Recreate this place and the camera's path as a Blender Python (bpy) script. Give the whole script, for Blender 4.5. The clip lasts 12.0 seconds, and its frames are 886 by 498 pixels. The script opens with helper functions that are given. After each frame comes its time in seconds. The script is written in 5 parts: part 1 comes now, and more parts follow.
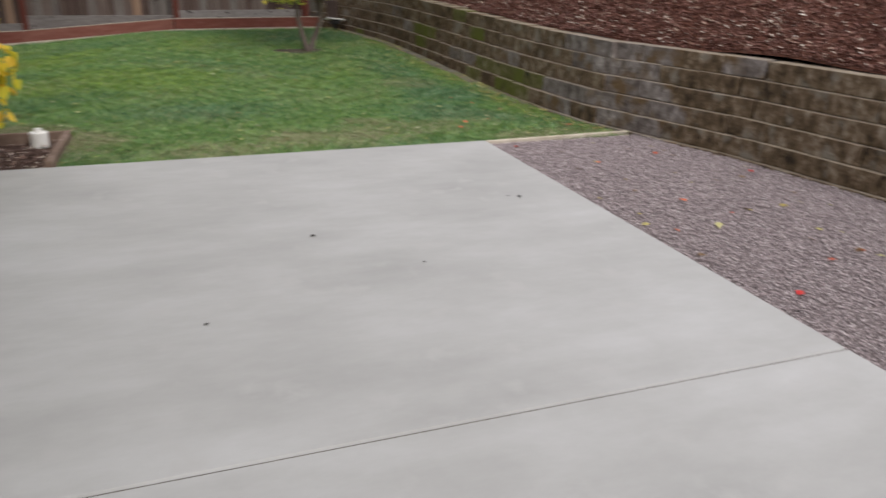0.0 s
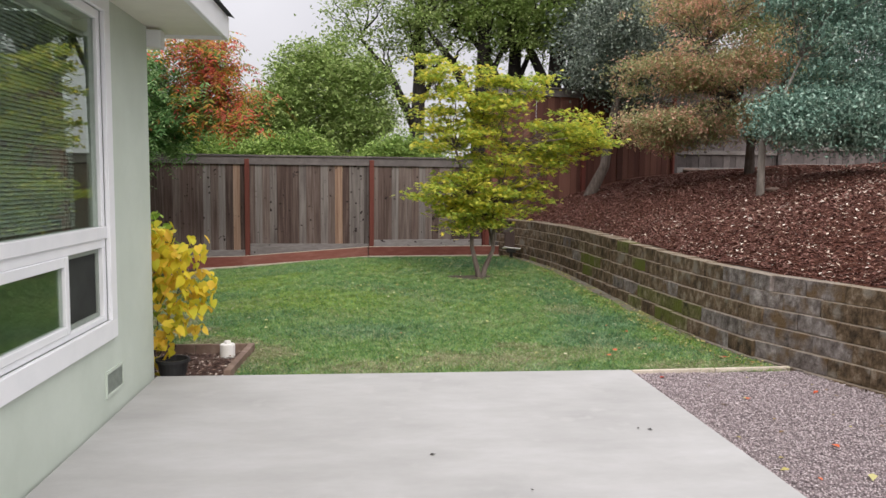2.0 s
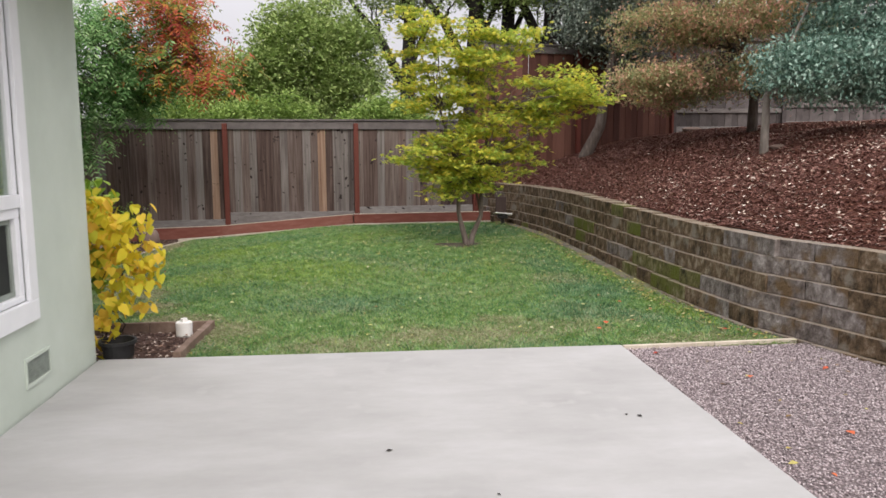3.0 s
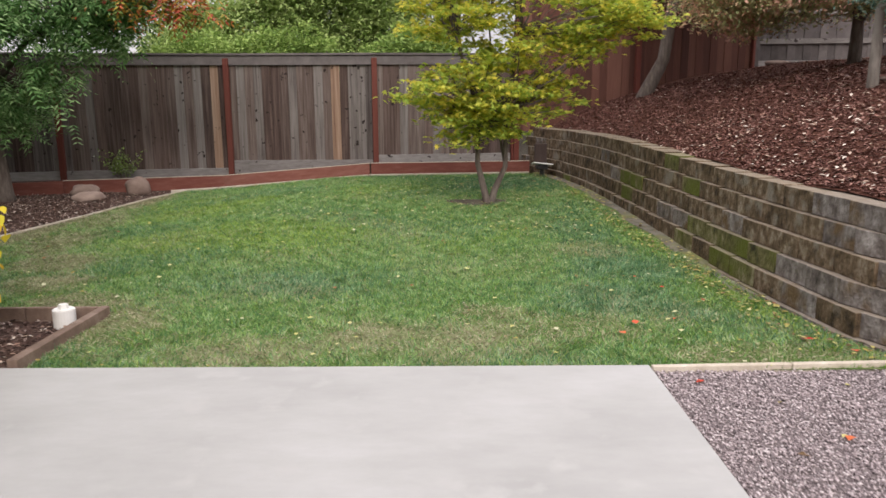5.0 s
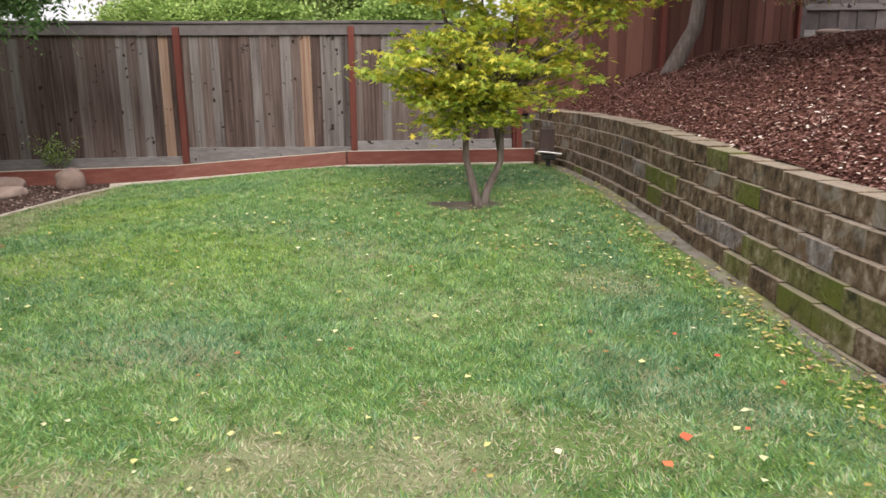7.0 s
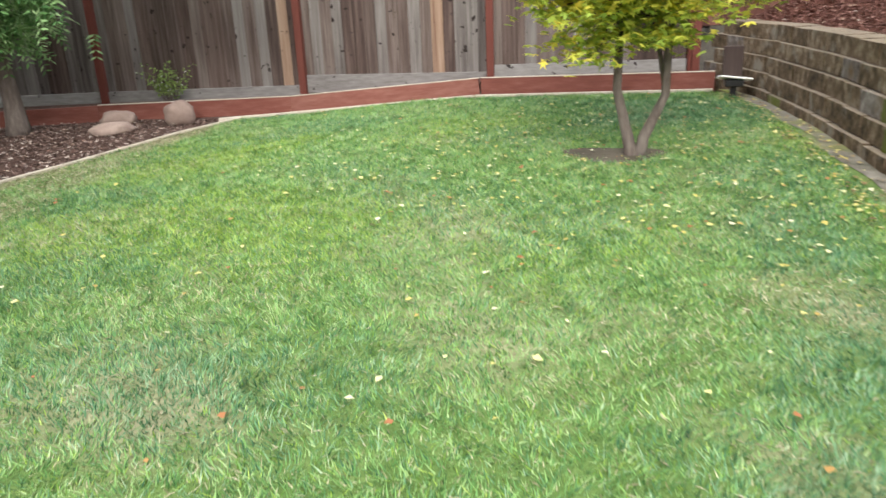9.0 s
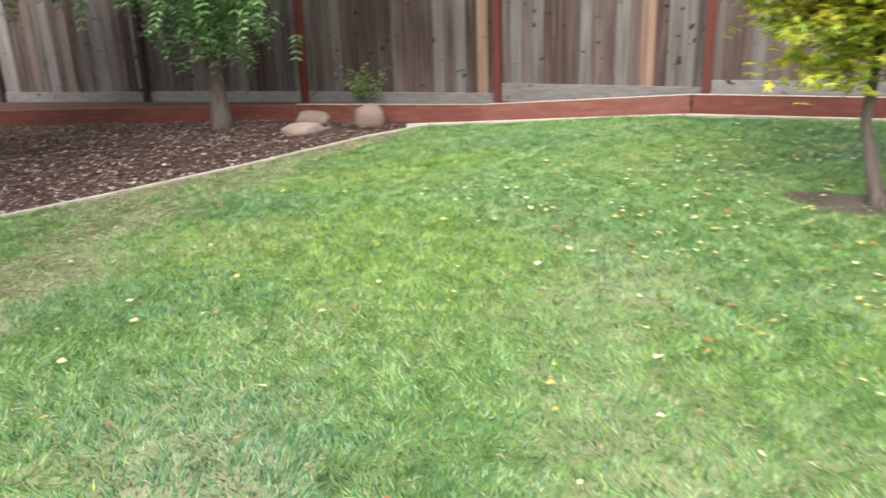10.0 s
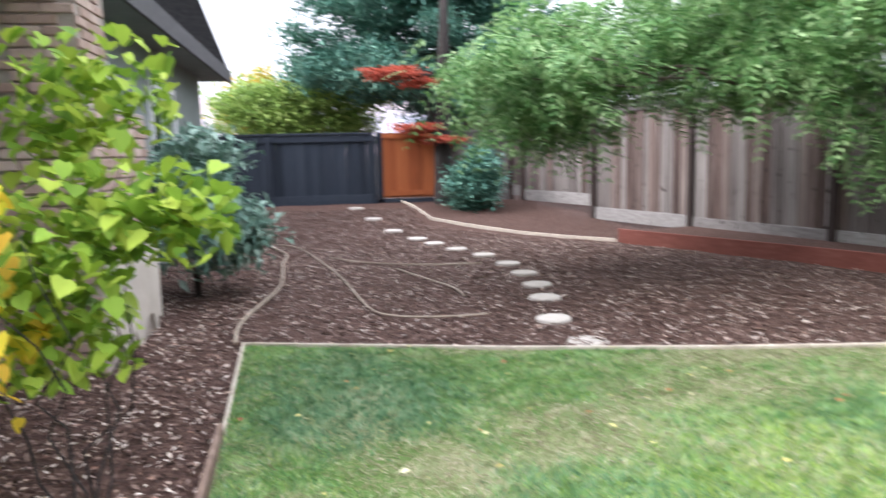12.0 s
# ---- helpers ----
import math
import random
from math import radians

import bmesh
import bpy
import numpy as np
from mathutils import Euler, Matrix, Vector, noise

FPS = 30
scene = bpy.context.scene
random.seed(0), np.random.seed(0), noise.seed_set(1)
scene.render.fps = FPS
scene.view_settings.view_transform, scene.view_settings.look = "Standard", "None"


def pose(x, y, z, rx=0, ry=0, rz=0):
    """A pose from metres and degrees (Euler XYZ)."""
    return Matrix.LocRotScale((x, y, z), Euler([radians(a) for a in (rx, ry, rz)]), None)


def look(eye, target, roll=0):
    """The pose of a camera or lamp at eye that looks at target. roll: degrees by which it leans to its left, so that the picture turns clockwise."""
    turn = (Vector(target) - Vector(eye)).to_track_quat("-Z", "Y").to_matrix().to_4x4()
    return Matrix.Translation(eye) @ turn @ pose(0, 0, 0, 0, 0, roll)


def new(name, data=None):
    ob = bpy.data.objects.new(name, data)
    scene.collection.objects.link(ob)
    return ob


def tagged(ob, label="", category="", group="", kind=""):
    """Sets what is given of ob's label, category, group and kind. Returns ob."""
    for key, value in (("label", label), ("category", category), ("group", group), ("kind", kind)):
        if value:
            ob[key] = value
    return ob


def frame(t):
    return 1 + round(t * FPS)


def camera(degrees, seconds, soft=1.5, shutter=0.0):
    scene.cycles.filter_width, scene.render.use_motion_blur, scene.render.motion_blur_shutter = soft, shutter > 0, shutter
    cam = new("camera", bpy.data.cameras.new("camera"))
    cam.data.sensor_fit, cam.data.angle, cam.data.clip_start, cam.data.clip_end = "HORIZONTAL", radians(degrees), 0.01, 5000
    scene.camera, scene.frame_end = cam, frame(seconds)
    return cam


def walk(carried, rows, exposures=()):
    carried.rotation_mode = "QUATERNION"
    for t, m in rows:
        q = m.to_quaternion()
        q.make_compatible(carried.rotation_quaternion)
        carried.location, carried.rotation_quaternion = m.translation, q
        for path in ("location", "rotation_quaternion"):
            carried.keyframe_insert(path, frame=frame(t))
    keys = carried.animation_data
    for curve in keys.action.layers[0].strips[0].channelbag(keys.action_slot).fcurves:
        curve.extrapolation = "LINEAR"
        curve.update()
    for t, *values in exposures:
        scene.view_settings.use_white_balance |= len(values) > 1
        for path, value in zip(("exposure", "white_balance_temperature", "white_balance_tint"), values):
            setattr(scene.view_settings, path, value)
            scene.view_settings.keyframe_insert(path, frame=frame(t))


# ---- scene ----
cam = camera(61.0, 12.0, shutter=0.4)
PATH = [
    (0, (-2.623, -5.968, 1.521), (-1.966, -4.226, 0.789), 1.5),
    (0.5, (-2.551, -6.169, 1.52), (-2.233, -4.297, 0.892), 1.9),
    (1, (-2.455, -6.28, 1.602), (-2.231, -4.319, 1.277), 0.9),
    (1.5, (-2.366, -6.294, 1.631), (-2.167, -4.312, 1.456), 0.7),
    (2, (-2.276, -6.28, 1.614), (-2.082, -4.297, 1.438), 0.6),
    (2.5, (-2.119, -6.093, 1.58), (-1.923, -4.114, 1.361), 0.2),
    (3, (-1.976, -5.693, 1.555), (-1.787, -3.72, 1.291), -0.2),
    (3.2, (-1.912, -5.514, 1.532), (-1.726, -3.543, 1.247), -0.1),
    (4.8, (-1.145, -4.032, 1.44), (-1.109, -2.071, 1.052), -0.2),
    (5, (-1.111, -3.856, 1.432), (-1.112, -1.897, 1.031), -0.3),
    (5.5, (-0.989, -3.375, 1.432), (-0.996, -1.424, 0.99), 0.0),
    (6, (-0.873, -2.919, 1.426), (-0.919, -0.972, 0.971), -0.3),
    (6.5, (-0.843, -2.477, 1.414), (-0.9, -0.527, 0.974), -0.3),
    (6.7, (-0.831, -2.271, 1.432), (-0.852, -0.32, 0.991), -0.3),
    (8.3, (-0.668, -0.893, 1.355), (-0.912, 0.978, 0.691), -1.6),
    (8.5, (-0.648, -0.704, 1.35), (-0.95, 1.156, 0.679), -2.0),
    (9, (-0.626, -0.317, 1.36), (-1.084, 1.516, 0.704), -2.5),
    (9.5, (-0.626, 0.095, 1.36), (-1.285, 1.883, 0.75), -2.1),
    (10, (-0.673, 0.429, 1.345), (-1.619, 2.076, 0.717), -1.9),
    (10.5, (-0.774, 0.799, 1.356), (-2.018, 2.223, 0.704), -2.4),
    (11, (-0.811, 1.065, 1.422), (-2.419, 2.1, 0.836), -3.0),
    (11.5, (-0.937, 1.382, 1.383), (-2.757, 2.094, 0.957), -2.0),
    (11.7, (-1.055, 1.546, 1.348), (-2.941, 2.115, 1.002), -1.3),
    (12, (-1.255, 1.581, 1.311), (-3.214, 1.889, 1.056), -1.3),
]
walk(cam, [(t, look(eye, target, roll)) for t, eye, target, roll in PATH],
     [(0, -0.15, 6500, 11), (2, 0.27, 6550, 12), (5, 0.35, 6650, 14), (6.5, 0.6, 6600, 14), (8.5, 1.15, 6400, 8), (10.5, 1.35, 6300, 9), (12, 1.6, 6000, 13)])
SKY_STRENGTH, SUN_STRENGTH = 0.15, 1.55

# ---- world and sun ----
world = bpy.data.worlds.new("sky")
scene.world = world
world.use_nodes = True
wn, wl = world.node_tree.nodes, world.node_tree.links
sky = wn.new("ShaderNodeTexSky")
sky.sky_type, sky.sun_disc = "NISHITA", False
sky.sun_elevation, sky.sun_rotation = radians(38), radians(169)
sky.air_density, sky.dust_density, sky.ozone_density = 1.0, 6.0, 0.6
tc = wn.new("ShaderNodeTexCoord")
up_ = wn.new("ShaderNodeSeparateXYZ")
rise = wn.new("ShaderNodeMapRange")
rise.interpolation_type = "SMOOTHSTEP"
rise.inputs["From Min"].default_value, rise.inputs["From Max"].default_value = 0.12, 0.9
rise.inputs["To Min"].default_value, rise.inputs["To Max"].default_value = 0.52, 1.22
dome = wn.new("ShaderNodeVectorMath")
dome.operation = "SCALE"
cn = wn.new("ShaderNodeTexNoise")
cn.inputs["Scale"].default_value, cn.inputs["Detail"].default_value = 2.2, 5
cr = wn.new("ShaderNodeValToRGB")
cr.color_ramp.elements[0].position, cr.color_ramp.elements[0].color = 0.3, (7.6, 7.5, 7.9, 1)
cr.color_ramp.elements[1].position, cr.color_ramp.elements[1].color = 0.7, (10.5, 10.3, 10.6, 1)
cm = wn.new("ShaderNodeMix")
cm.data_type, cm.inputs["Factor"].default_value = "RGBA", 0.88
wl.new(tc.outputs["Generated"], cn.inputs["Vector"])
wl.new(cn.outputs["Fac"], cr.inputs["Fac"])
wl.new(sky.outputs["Color"], cm.inputs["A"])
wl.new(tc.outputs["Generated"], up_.inputs[0])
wl.new(up_.outputs["Z"], rise.inputs["Value"])
wl.new(cr.outputs["Color"], dome.inputs[0])
wl.new(rise.outputs["Result"], dome.inputs["Scale"])
wl.new(dome.outputs[0], cm.inputs["B"])
wl.new(cm.outputs["Result"], wn["Background"].inputs["Color"])
wn["Background"].inputs["Strength"].default_value = SKY_STRENGTH

sun = new("sun", bpy.data.lights.new("sun", "SUN"))
sun.data.energy, sun.data.angle, sun.data.color = SUN_STRENGTH, radians(35), (1.0, 0.97, 0.93)
sun.matrix_world = look((2, -10, 8), (0, 0, 0))

rng = np.random.default_rng(7)


# ---- materials ----
def ramp_set(node, stops):
    el = node.color_ramp.elements
    while len(el) < len(stops):
        el.new(0.5)
    for e, (p, c) in zip(el, stops):
        e.position, e.color = p, (*c, 1)


def material(name, stops, scale=4.0, rough=0.8, bump=0.3, fine=60.0, bump_dist=0.01, stretch=(1, 1, 1), vary=0.0,
             island=False, metal=0.0, spec=0.3, second=None, detail=6, rnd_mix=0.6, coords="Object"):
    """A rough, grained surface: a colour ramp over noise, mottled at a larger scale, with a fine bump.
    vary: how far each object (or each island) shifts along the ramp. second: (colour, scale, low, high) stains."""
    m = bpy.data.materials.new(name)
    m.use_nodes = True
    n, l = m.node_tree.nodes, m.node_tree.links
    b = n["Principled BSDF"]
    b.inputs["Roughness"].default_value, b.inputs["Metallic"].default_value = rough, metal
    b.inputs["Specular IOR Level"].default_value = spec
    co = n.new("ShaderNodeTexCoord")
    mp = n.new("ShaderNodeMapping")
    mp.inputs["Scale"].default_value = stretch
    src = n.new("ShaderNodeNewGeometry").outputs["Position"] if coords == "World" else co.outputs[coords]
    l.new(src, mp.inputs["Vector"])
    big = n.new("ShaderNodeTexNoise")
    big.inputs["Scale"].default_value, big.inputs["Detail"].default_value = scale, detail
    big.inputs["Roughness"].default_value = 0.65
    l.new(mp.outputs["Vector"], big.inputs["Vector"])
    fac = big.outputs["Fac"]
    rnd = None
    if island:
        rnd = n.new("ShaderNodeNewGeometry").outputs["Random Per Island"]
    elif vary:
        oi = n.new("ShaderNodeObjectInfo")
        rnd = oi.outputs["Random"]
        off = n.new("ShaderNodeVectorMath")
        off.operation = "MULTIPLY_ADD"
        off.inputs[1].default_value = (37, 17, 29)
        l.new(rnd, off.inputs[0])
        l.new(src, off.inputs[2])
        l.new(off.outputs[0], mp.inputs["Vector"])
        src = off.outputs[0]
    if rnd is not None:
        mx = n.new("ShaderNodeMix")
        mx.inputs["Factor"].default_value = rnd_mix if island else vary
        l.new(fac, mx.inputs["A"])
        l.new(rnd, mx.inputs["B"])
        fac = mx.outputs["Result"]
    cr = n.new("ShaderNodeValToRGB")
    ramp_set(cr, stops)
    l.new(fac, cr.inputs["Fac"])
    col = cr.outputs["Color"]
    if second:
        colour, sc, lo, hi = second
        s = n.new("ShaderNodeTexNoise")
        s.inputs["Scale"].default_value, s.inputs["Detail"].default_value = sc, 5
        l.new(src, s.inputs["Vector"])
        r2 = n.new("ShaderNodeMapRange")
        r2.inputs["From Min"].default_value, r2.inputs["From Max"].default_value = lo, hi
        l.new(s.outputs["Fac"], r2.inputs["Value"])
        m2 = n.new("ShaderNodeMix")
        m2.data_type = "RGBA"
        m2.inputs["B"].default_value = (*colour, 1)
        l.new(r2.outputs["Result"], m2.inputs["Factor"])
        l.new(col, m2.inputs["A"])
        col = m2.outputs["Result"]
    l.new(col, b.inputs["Base Color"])
    if bump:
        f = n.new("ShaderNodeTexNoise")
        f.inputs["Scale"].default_value, f.inputs["Detail"].default_value = fine, 4
        l.new(mp.outputs["Vector"], f.inputs["Vector"])
        bp = n.new("ShaderNodeBump")
        bp.inputs["Strength"].default_value, bp.inputs["Distance"].default_value = bump, bump_dist
        l.new(f.outputs["Fac"], bp.inputs["Height"])
        l.new(bp.outputs["Normal"], b.inputs["Normal"])
    return m


def leaf_material(name, stops, scale=1.5, through_light=0.35, rnd=0.6, second=None, **more):
    m = material(name, stops, scale=scale, rough=0.6, bump=0, island=True, spec=0.25, rnd_mix=rnd, second=second)
    n, l = m.node_tree.nodes, m.node_tree.links
    b = n["Principled BSDF"]
    t = n.new("ShaderNodeBsdfTranslucent")
    mix = n.new("ShaderNodeMixShader")
    mix.inputs[0].default_value = through_light
    l.new(b.inputs["Base Color"].links[0].from_socket, t.inputs["Color"])
    l.new(b.outputs[0], mix.inputs[1])
    l.new(t.outputs[0], mix.inputs[2])
    l.new(mix.outputs[0], n["Material Output"].inputs["Surface"])
    return m


M = {}
M["concrete"] = material("concrete", [(0.25, (0.305, 0.305, 0.295)), (0.5, (0.375, 0.373, 0.363)), (0.7, (0.44, 0.44, 0.435))], scale=1.1, rough=0.75, bump=0.15, stretch=(0.7, 1.5, 1),
                         fine=180, bump_dist=0.002, second=((0.40, 0.395, 0.385), 5.0, 0.58, 0.75), detail=9)
M["stucco"] = material("stucco", [(0.3, (0.47, 0.53, 0.46)), (0.7, (0.55, 0.61, 0.54))], scale=1.5, rough=0.9, bump=0.5, fine=140, bump_dist=0.004)
M["white"] = material("white_vinyl", [(0.3, (0.74, 0.76, 0.78)), (0.7, (0.82, 0.83, 0.85))], scale=3, rough=0.4, bump=0.03)
M["soffit"] = material("soffit_paint", [(0.3, (0.66, 0.64, 0.58)), (0.7, (0.74, 0.72, 0.66))], scale=3, rough=0.7, bump=0.1)
M["roof"] = material("roof_shingle", [(0.3, (0.06, 0.06, 0.065)), (0.7, (0.12, 0.12, 0.12))], scale=9, rough=0.9, bump=0.6)
M["dark"] = material("dark_interior", [(0.3, (0.02, 0.022, 0.02)), (0.7, (0.04, 0.045, 0.04))], scale=2, rough=0.9, bump=0)
M["vent"] = material("vent_screen", [(0.3, (0.22, 0.25, 0.22)), (0.7, (0.3, 0.34, 0.3))], scale=20, rough=0.6, bump=0.3)
M["grass_soil"] = material("lawn_thatch", [(0.2, (0.06, 0.11, 0.025)), (0.5, (0.10, 0.17, 0.04)), (0.8, (0.18, 0.22, 0.08))], scale=3, rough=0.95, bump=1.0, fine=90,
                           bump_dist=0.02, second=((0.30, 0.28, 0.17), 1.0, 0.48, 0.72))
M["mulch"] = material("bark_mulch", [(0.25, (0.022, 0.013, 0.010)), (0.5, (0.075, 0.04, 0.03)), (0.8, (0.17, 0.11, 0.085))], scale=22, rough=0.95, bump=1.0, fine=45, bump_dist=0.03)
M["soil"] = material("soil", [(0.3, (0.05, 0.04, 0.03)), (0.7, (0.10, 0.085, 0.06))], scale=2, rough=0.95, bump=0.8, fine=30, bump_dist=0.02)
M["hill"] = material("red_bark_mulch", [(0.25, (0.03, 0.012, 0.008)), (0.5, (0.10, 0.035, 0.022)), (0.8, (0.2, 0.10, 0.07))], scale=22, rough=0.95, bump=1.0, fine=40, bump_dist=0.03)
M["strip"] = material("bare_mossy_soil", [(0.3, (0.09, 0.085, 0.06)), (0.55, (0.17, 0.155, 0.125)), (0.8, (0.26, 0.24, 0.20))], scale=6, rough=0.95, bump=0.8, fine=40, second=((0.18, 0.2, 0.04), 2.0, 0.5, 0.65))
M["gravel"] = material("gravel_bed", [(0.25, (0.12, 0.10, 0.10)), (0.75, (0.3, 0.255, 0.25))], scale=60, rough=0.9, bump=1.0, fine=70, bump_dist=0.01)
M["pebble"] = material("pebbles", [(0.2, (0.20, 0.165, 0.17)), (0.5, (0.36, 0.30, 0.305)), (0.8, (0.52, 0.45, 0.455)), (0.97, (0.70, 0.65, 0.65))], scale=30, rough=0.85, bump=0.2, island=True, rnd_mix=0.8)
BLOCK = dict(rough=0.95, bump=1.0, fine=45, bump_dist=0.018, vary=0.07, detail=10, stretch=(1, 1, 0.7), coords="World")
M["block"] = material("concrete_block", [(0.34, (0.028, 0.020, 0.012)), (0.45, (0.085, 0.058, 0.033)), (0.55, (0.15, 0.105, 0.065)), (0.68, (0.29, 0.24, 0.18))], scale=12, second=((0.20, 0.175, 0.14), 5.0, 0.56, 0.68), **BLOCK)
M["block_pale"] = material("pale_concrete_block", [(0.32, (0.06, 0.05, 0.043)), (0.46, (0.145, 0.122, 0.11)), (0.56, (0.22, 0.195, 0.18)), (0.68, (0.36, 0.33, 0.31))], scale=13, second=((0.13, 0.085, 0.045), 4.0, 0.50, 0.64), **BLOCK)
M["block_moss"] = material("mossy_concrete_block", [(0.34, (0.03, 0.028, 0.012)), (0.45, (0.09, 0.085, 0.03)), (0.55, (0.145, 0.13, 0.055)), (0.68, (0.27, 0.25, 0.16))], scale=12, second=((0.10, 0.115, 0.018), 3.0, 0.46, 0.62), **BLOCK)
# ledge highlight put into the colour: faces turned up are mixed towards pale tan
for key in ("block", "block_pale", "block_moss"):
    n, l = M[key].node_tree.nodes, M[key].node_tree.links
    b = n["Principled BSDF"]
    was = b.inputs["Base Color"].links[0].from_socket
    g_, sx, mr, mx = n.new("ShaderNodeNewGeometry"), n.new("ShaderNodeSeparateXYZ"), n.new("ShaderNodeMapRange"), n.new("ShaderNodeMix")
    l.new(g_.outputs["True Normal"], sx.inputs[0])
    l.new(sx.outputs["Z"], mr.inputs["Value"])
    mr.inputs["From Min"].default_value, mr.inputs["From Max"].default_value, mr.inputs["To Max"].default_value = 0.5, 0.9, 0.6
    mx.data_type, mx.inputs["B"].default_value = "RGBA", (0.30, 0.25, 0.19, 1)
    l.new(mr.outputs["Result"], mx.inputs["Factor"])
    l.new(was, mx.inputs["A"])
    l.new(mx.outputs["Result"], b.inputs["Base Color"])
def board_wood(name, stops, knots=0.665):
    return material(name, stops, scale=2.2, rough=0.85, bump=0.7, fine=25, stretch=(12, 12, 0.45), vary=0.25, bump_dist=0.006,
                    second=((0.022, 0.015, 0.012), 11, knots, knots + 0.035))


M["board"] = board_wood("weathered_redwood", [(0.25, (0.035, 0.022, 0.018)), (0.42, (0.088, 0.062, 0.053)), (0.55, (0.145, 0.112, 0.098)), (0.7, (0.215, 0.180, 0.160)), (0.85, (0.30, 0.25, 0.21))])
M["board_dark"] = board_wood("dark_weathered_board", [(0.25, (0.026, 0.016, 0.013)), (0.42, (0.066, 0.043, 0.036)), (0.55, (0.112, 0.078, 0.067)), (0.7, (0.165, 0.125, 0.107)), (0.85, (0.22, 0.17, 0.14))], 0.64)
M["board_grey"] = board_wood("silver_grey_board", [(0.25, (0.048, 0.037, 0.034)), (0.42, (0.105, 0.089, 0.082)), (0.55, (0.170, 0.150, 0.139)), (0.7, (0.235, 0.215, 0.20)), (0.85, (0.32, 0.28, 0.25))], 0.65)
M["board_warm"] = board_wood("orange_brown_board", [(0.25, (0.08, 0.045, 0.032)), (0.42, (0.17, 0.10, 0.068)), (0.55, (0.255, 0.165, 0.115)), (0.7, (0.34, 0.24, 0.175)), (0.85, (0.40, 0.31, 0.24))])
M["board_red"] = material("red_fence_board", [(0.2, (0.06, 0.024, 0.018)), (0.5, (0.11, 0.045, 0.033)), (0.85, (0.18, 0.085, 0.062))], scale=3.5, rough=0.85,
                          bump=0.6, fine=25, stretch=(9, 9, 0.5), vary=0.5, bump_dist=0.006)
M["post"] = material("red_stained_post", [(0.2, (0.072, 0.020, 0.014)), (0.5, (0.122, 0.032, 0.023)), (0.85, (0.158, 0.054, 0.040))], scale=4, rough=0.8, bump=0.4, stretch=(8, 8, 0.6), vary=0.3)
M["rail"] = material("grey_fence_rail", [(0.2, (0.05, 0.043, 0.042)), (0.5, (0.105, 0.092, 0.09)), (0.8, (0.18, 0.16, 0.155))], scale=5, rough=0.85, bump=0.5, vary=0.3)
M["kick"] = material("grey_kickboard", [(0.2, (0.11, 0.095, 0.09)), (0.5, (0.22, 0.205, 0.195)), (0.8, (0.34, 0.325, 0.31))], scale=6, rough=0.9, bump=0.5, vary=0.3, stretch=(1, 1, 5),
                     second=((0.03, 0.022, 0.02), 9, 0.66, 0.69))
M["planter"] = material("red_planter_board", [(0.2, (0.11, 0.035, 0.026)), (0.5, (0.19, 0.065, 0.048)), (0.8, (0.28, 0.13, 0.10))], scale=4, rough=0.85, bump=0.4, vary=0.3, stretch=(1, 1, 5))
M["edging"] = material("pale_timber_edging", [(0.2, (0.34, 0.28, 0.22)), (0.5, (0.5, 0.44, 0.36)), (0.8, (0.62, 0.56, 0.48))], scale=9, rough=0.85, bump=0.4)
M["edging_brown"] = material("brown_timber_edging", [(0.2, (0.10, 0.07, 0.055)), (0.5, (0.19, 0.13, 0.10)), (0.8, (0.28, 0.21, 0.17))], scale=9, rough=0.85, bump=0.4)
M["plastic"] = material("white_plastic", [(0.3, (0.74, 0.73, 0.70)), (0.7, (0.82, 0.81, 0.78))], scale=6, rough=0.45, bump=0.03)
M["blackpl"] = material("black_plastic", [(0.3, (0.015, 0.015, 0.016)), (0.7, (0.03, 0.03, 0.03))], scale=6, rough=0.45, bump=0.03)
M["hose"] = material("tan_hose", [(0.3, (0.3, 0.25, 0.19)), (0.7, (0.42, 0.36, 0.28))], scale=9, rough=0.7, bump=0.1)
M["stone"] = material("stepping_stone", [(0.2, (0.34, 0.31, 0.27)), (0.8, (0.55, 0.51, 0.45))], scale=9, rough=0.9, bump=0.5, vary=0.3)
M["rock"] = material("tan_rock", [(0.2, (0.13, 0.09, 0.075)), (0.5, (0.24, 0.175, 0.145)), (0.8, (0.36, 0.28, 0.235))], scale=7, rough=0.9, bump=0.8, vary=0.4)
M["orange"] = material("orange_gate_board", [(0.2, (0.20, 0.05, 0.014)), (0.5, (0.30, 0.082, 0.024)), (0.8, (0.38, 0.12, 0.04))], scale=3.5, rough=0.7, bump=0.4, stretch=(8, 8, 0.5), vary=0.4)
M["post_dark"] = material("dark_brown_post", [(0.2, (0.022, 0.016, 0.014)), (0.5, (0.045, 0.030, 0.026)), (0.85, (0.075, 0.052, 0.045))], scale=4, rough=0.8, bump=0.4, stretch=(8, 8, 0.6), vary=0.3)
M["black"] = material("black_fence_board", [(0.2, (0.010, 0.014, 0.022)), (0.5, (0.018, 0.025, 0.038)), (0.8, (0.035, 0.044, 0.06))], scale=3.5, rough=0.7, bump=0.4, stretch=(8, 8, 0.5), vary=0.5)
M["brick"] = material("pale_pink_brick", [(0.2, (0.30, 0.21, 0.17)), (0.5, (0.42, 0.31, 0.26)), (0.8, (0.52, 0.42, 0.36))], scale=6, rough=0.9, bump=0.7, vary=0.45)
M["mortar"] = material("mortar", [(0.3, (0.30, 0.26, 0.22)), (0.7, (0.38, 0.34, 0.3))], scale=9, rough=0.95, bump=0.5)
M["base_stucco"] = material("pale_parged_base", [(0.3, (0.42, 0.38, 0.32)), (0.7, (0.56, 0.52, 0.45))], scale=4, rough=0.95, bump=0.5)
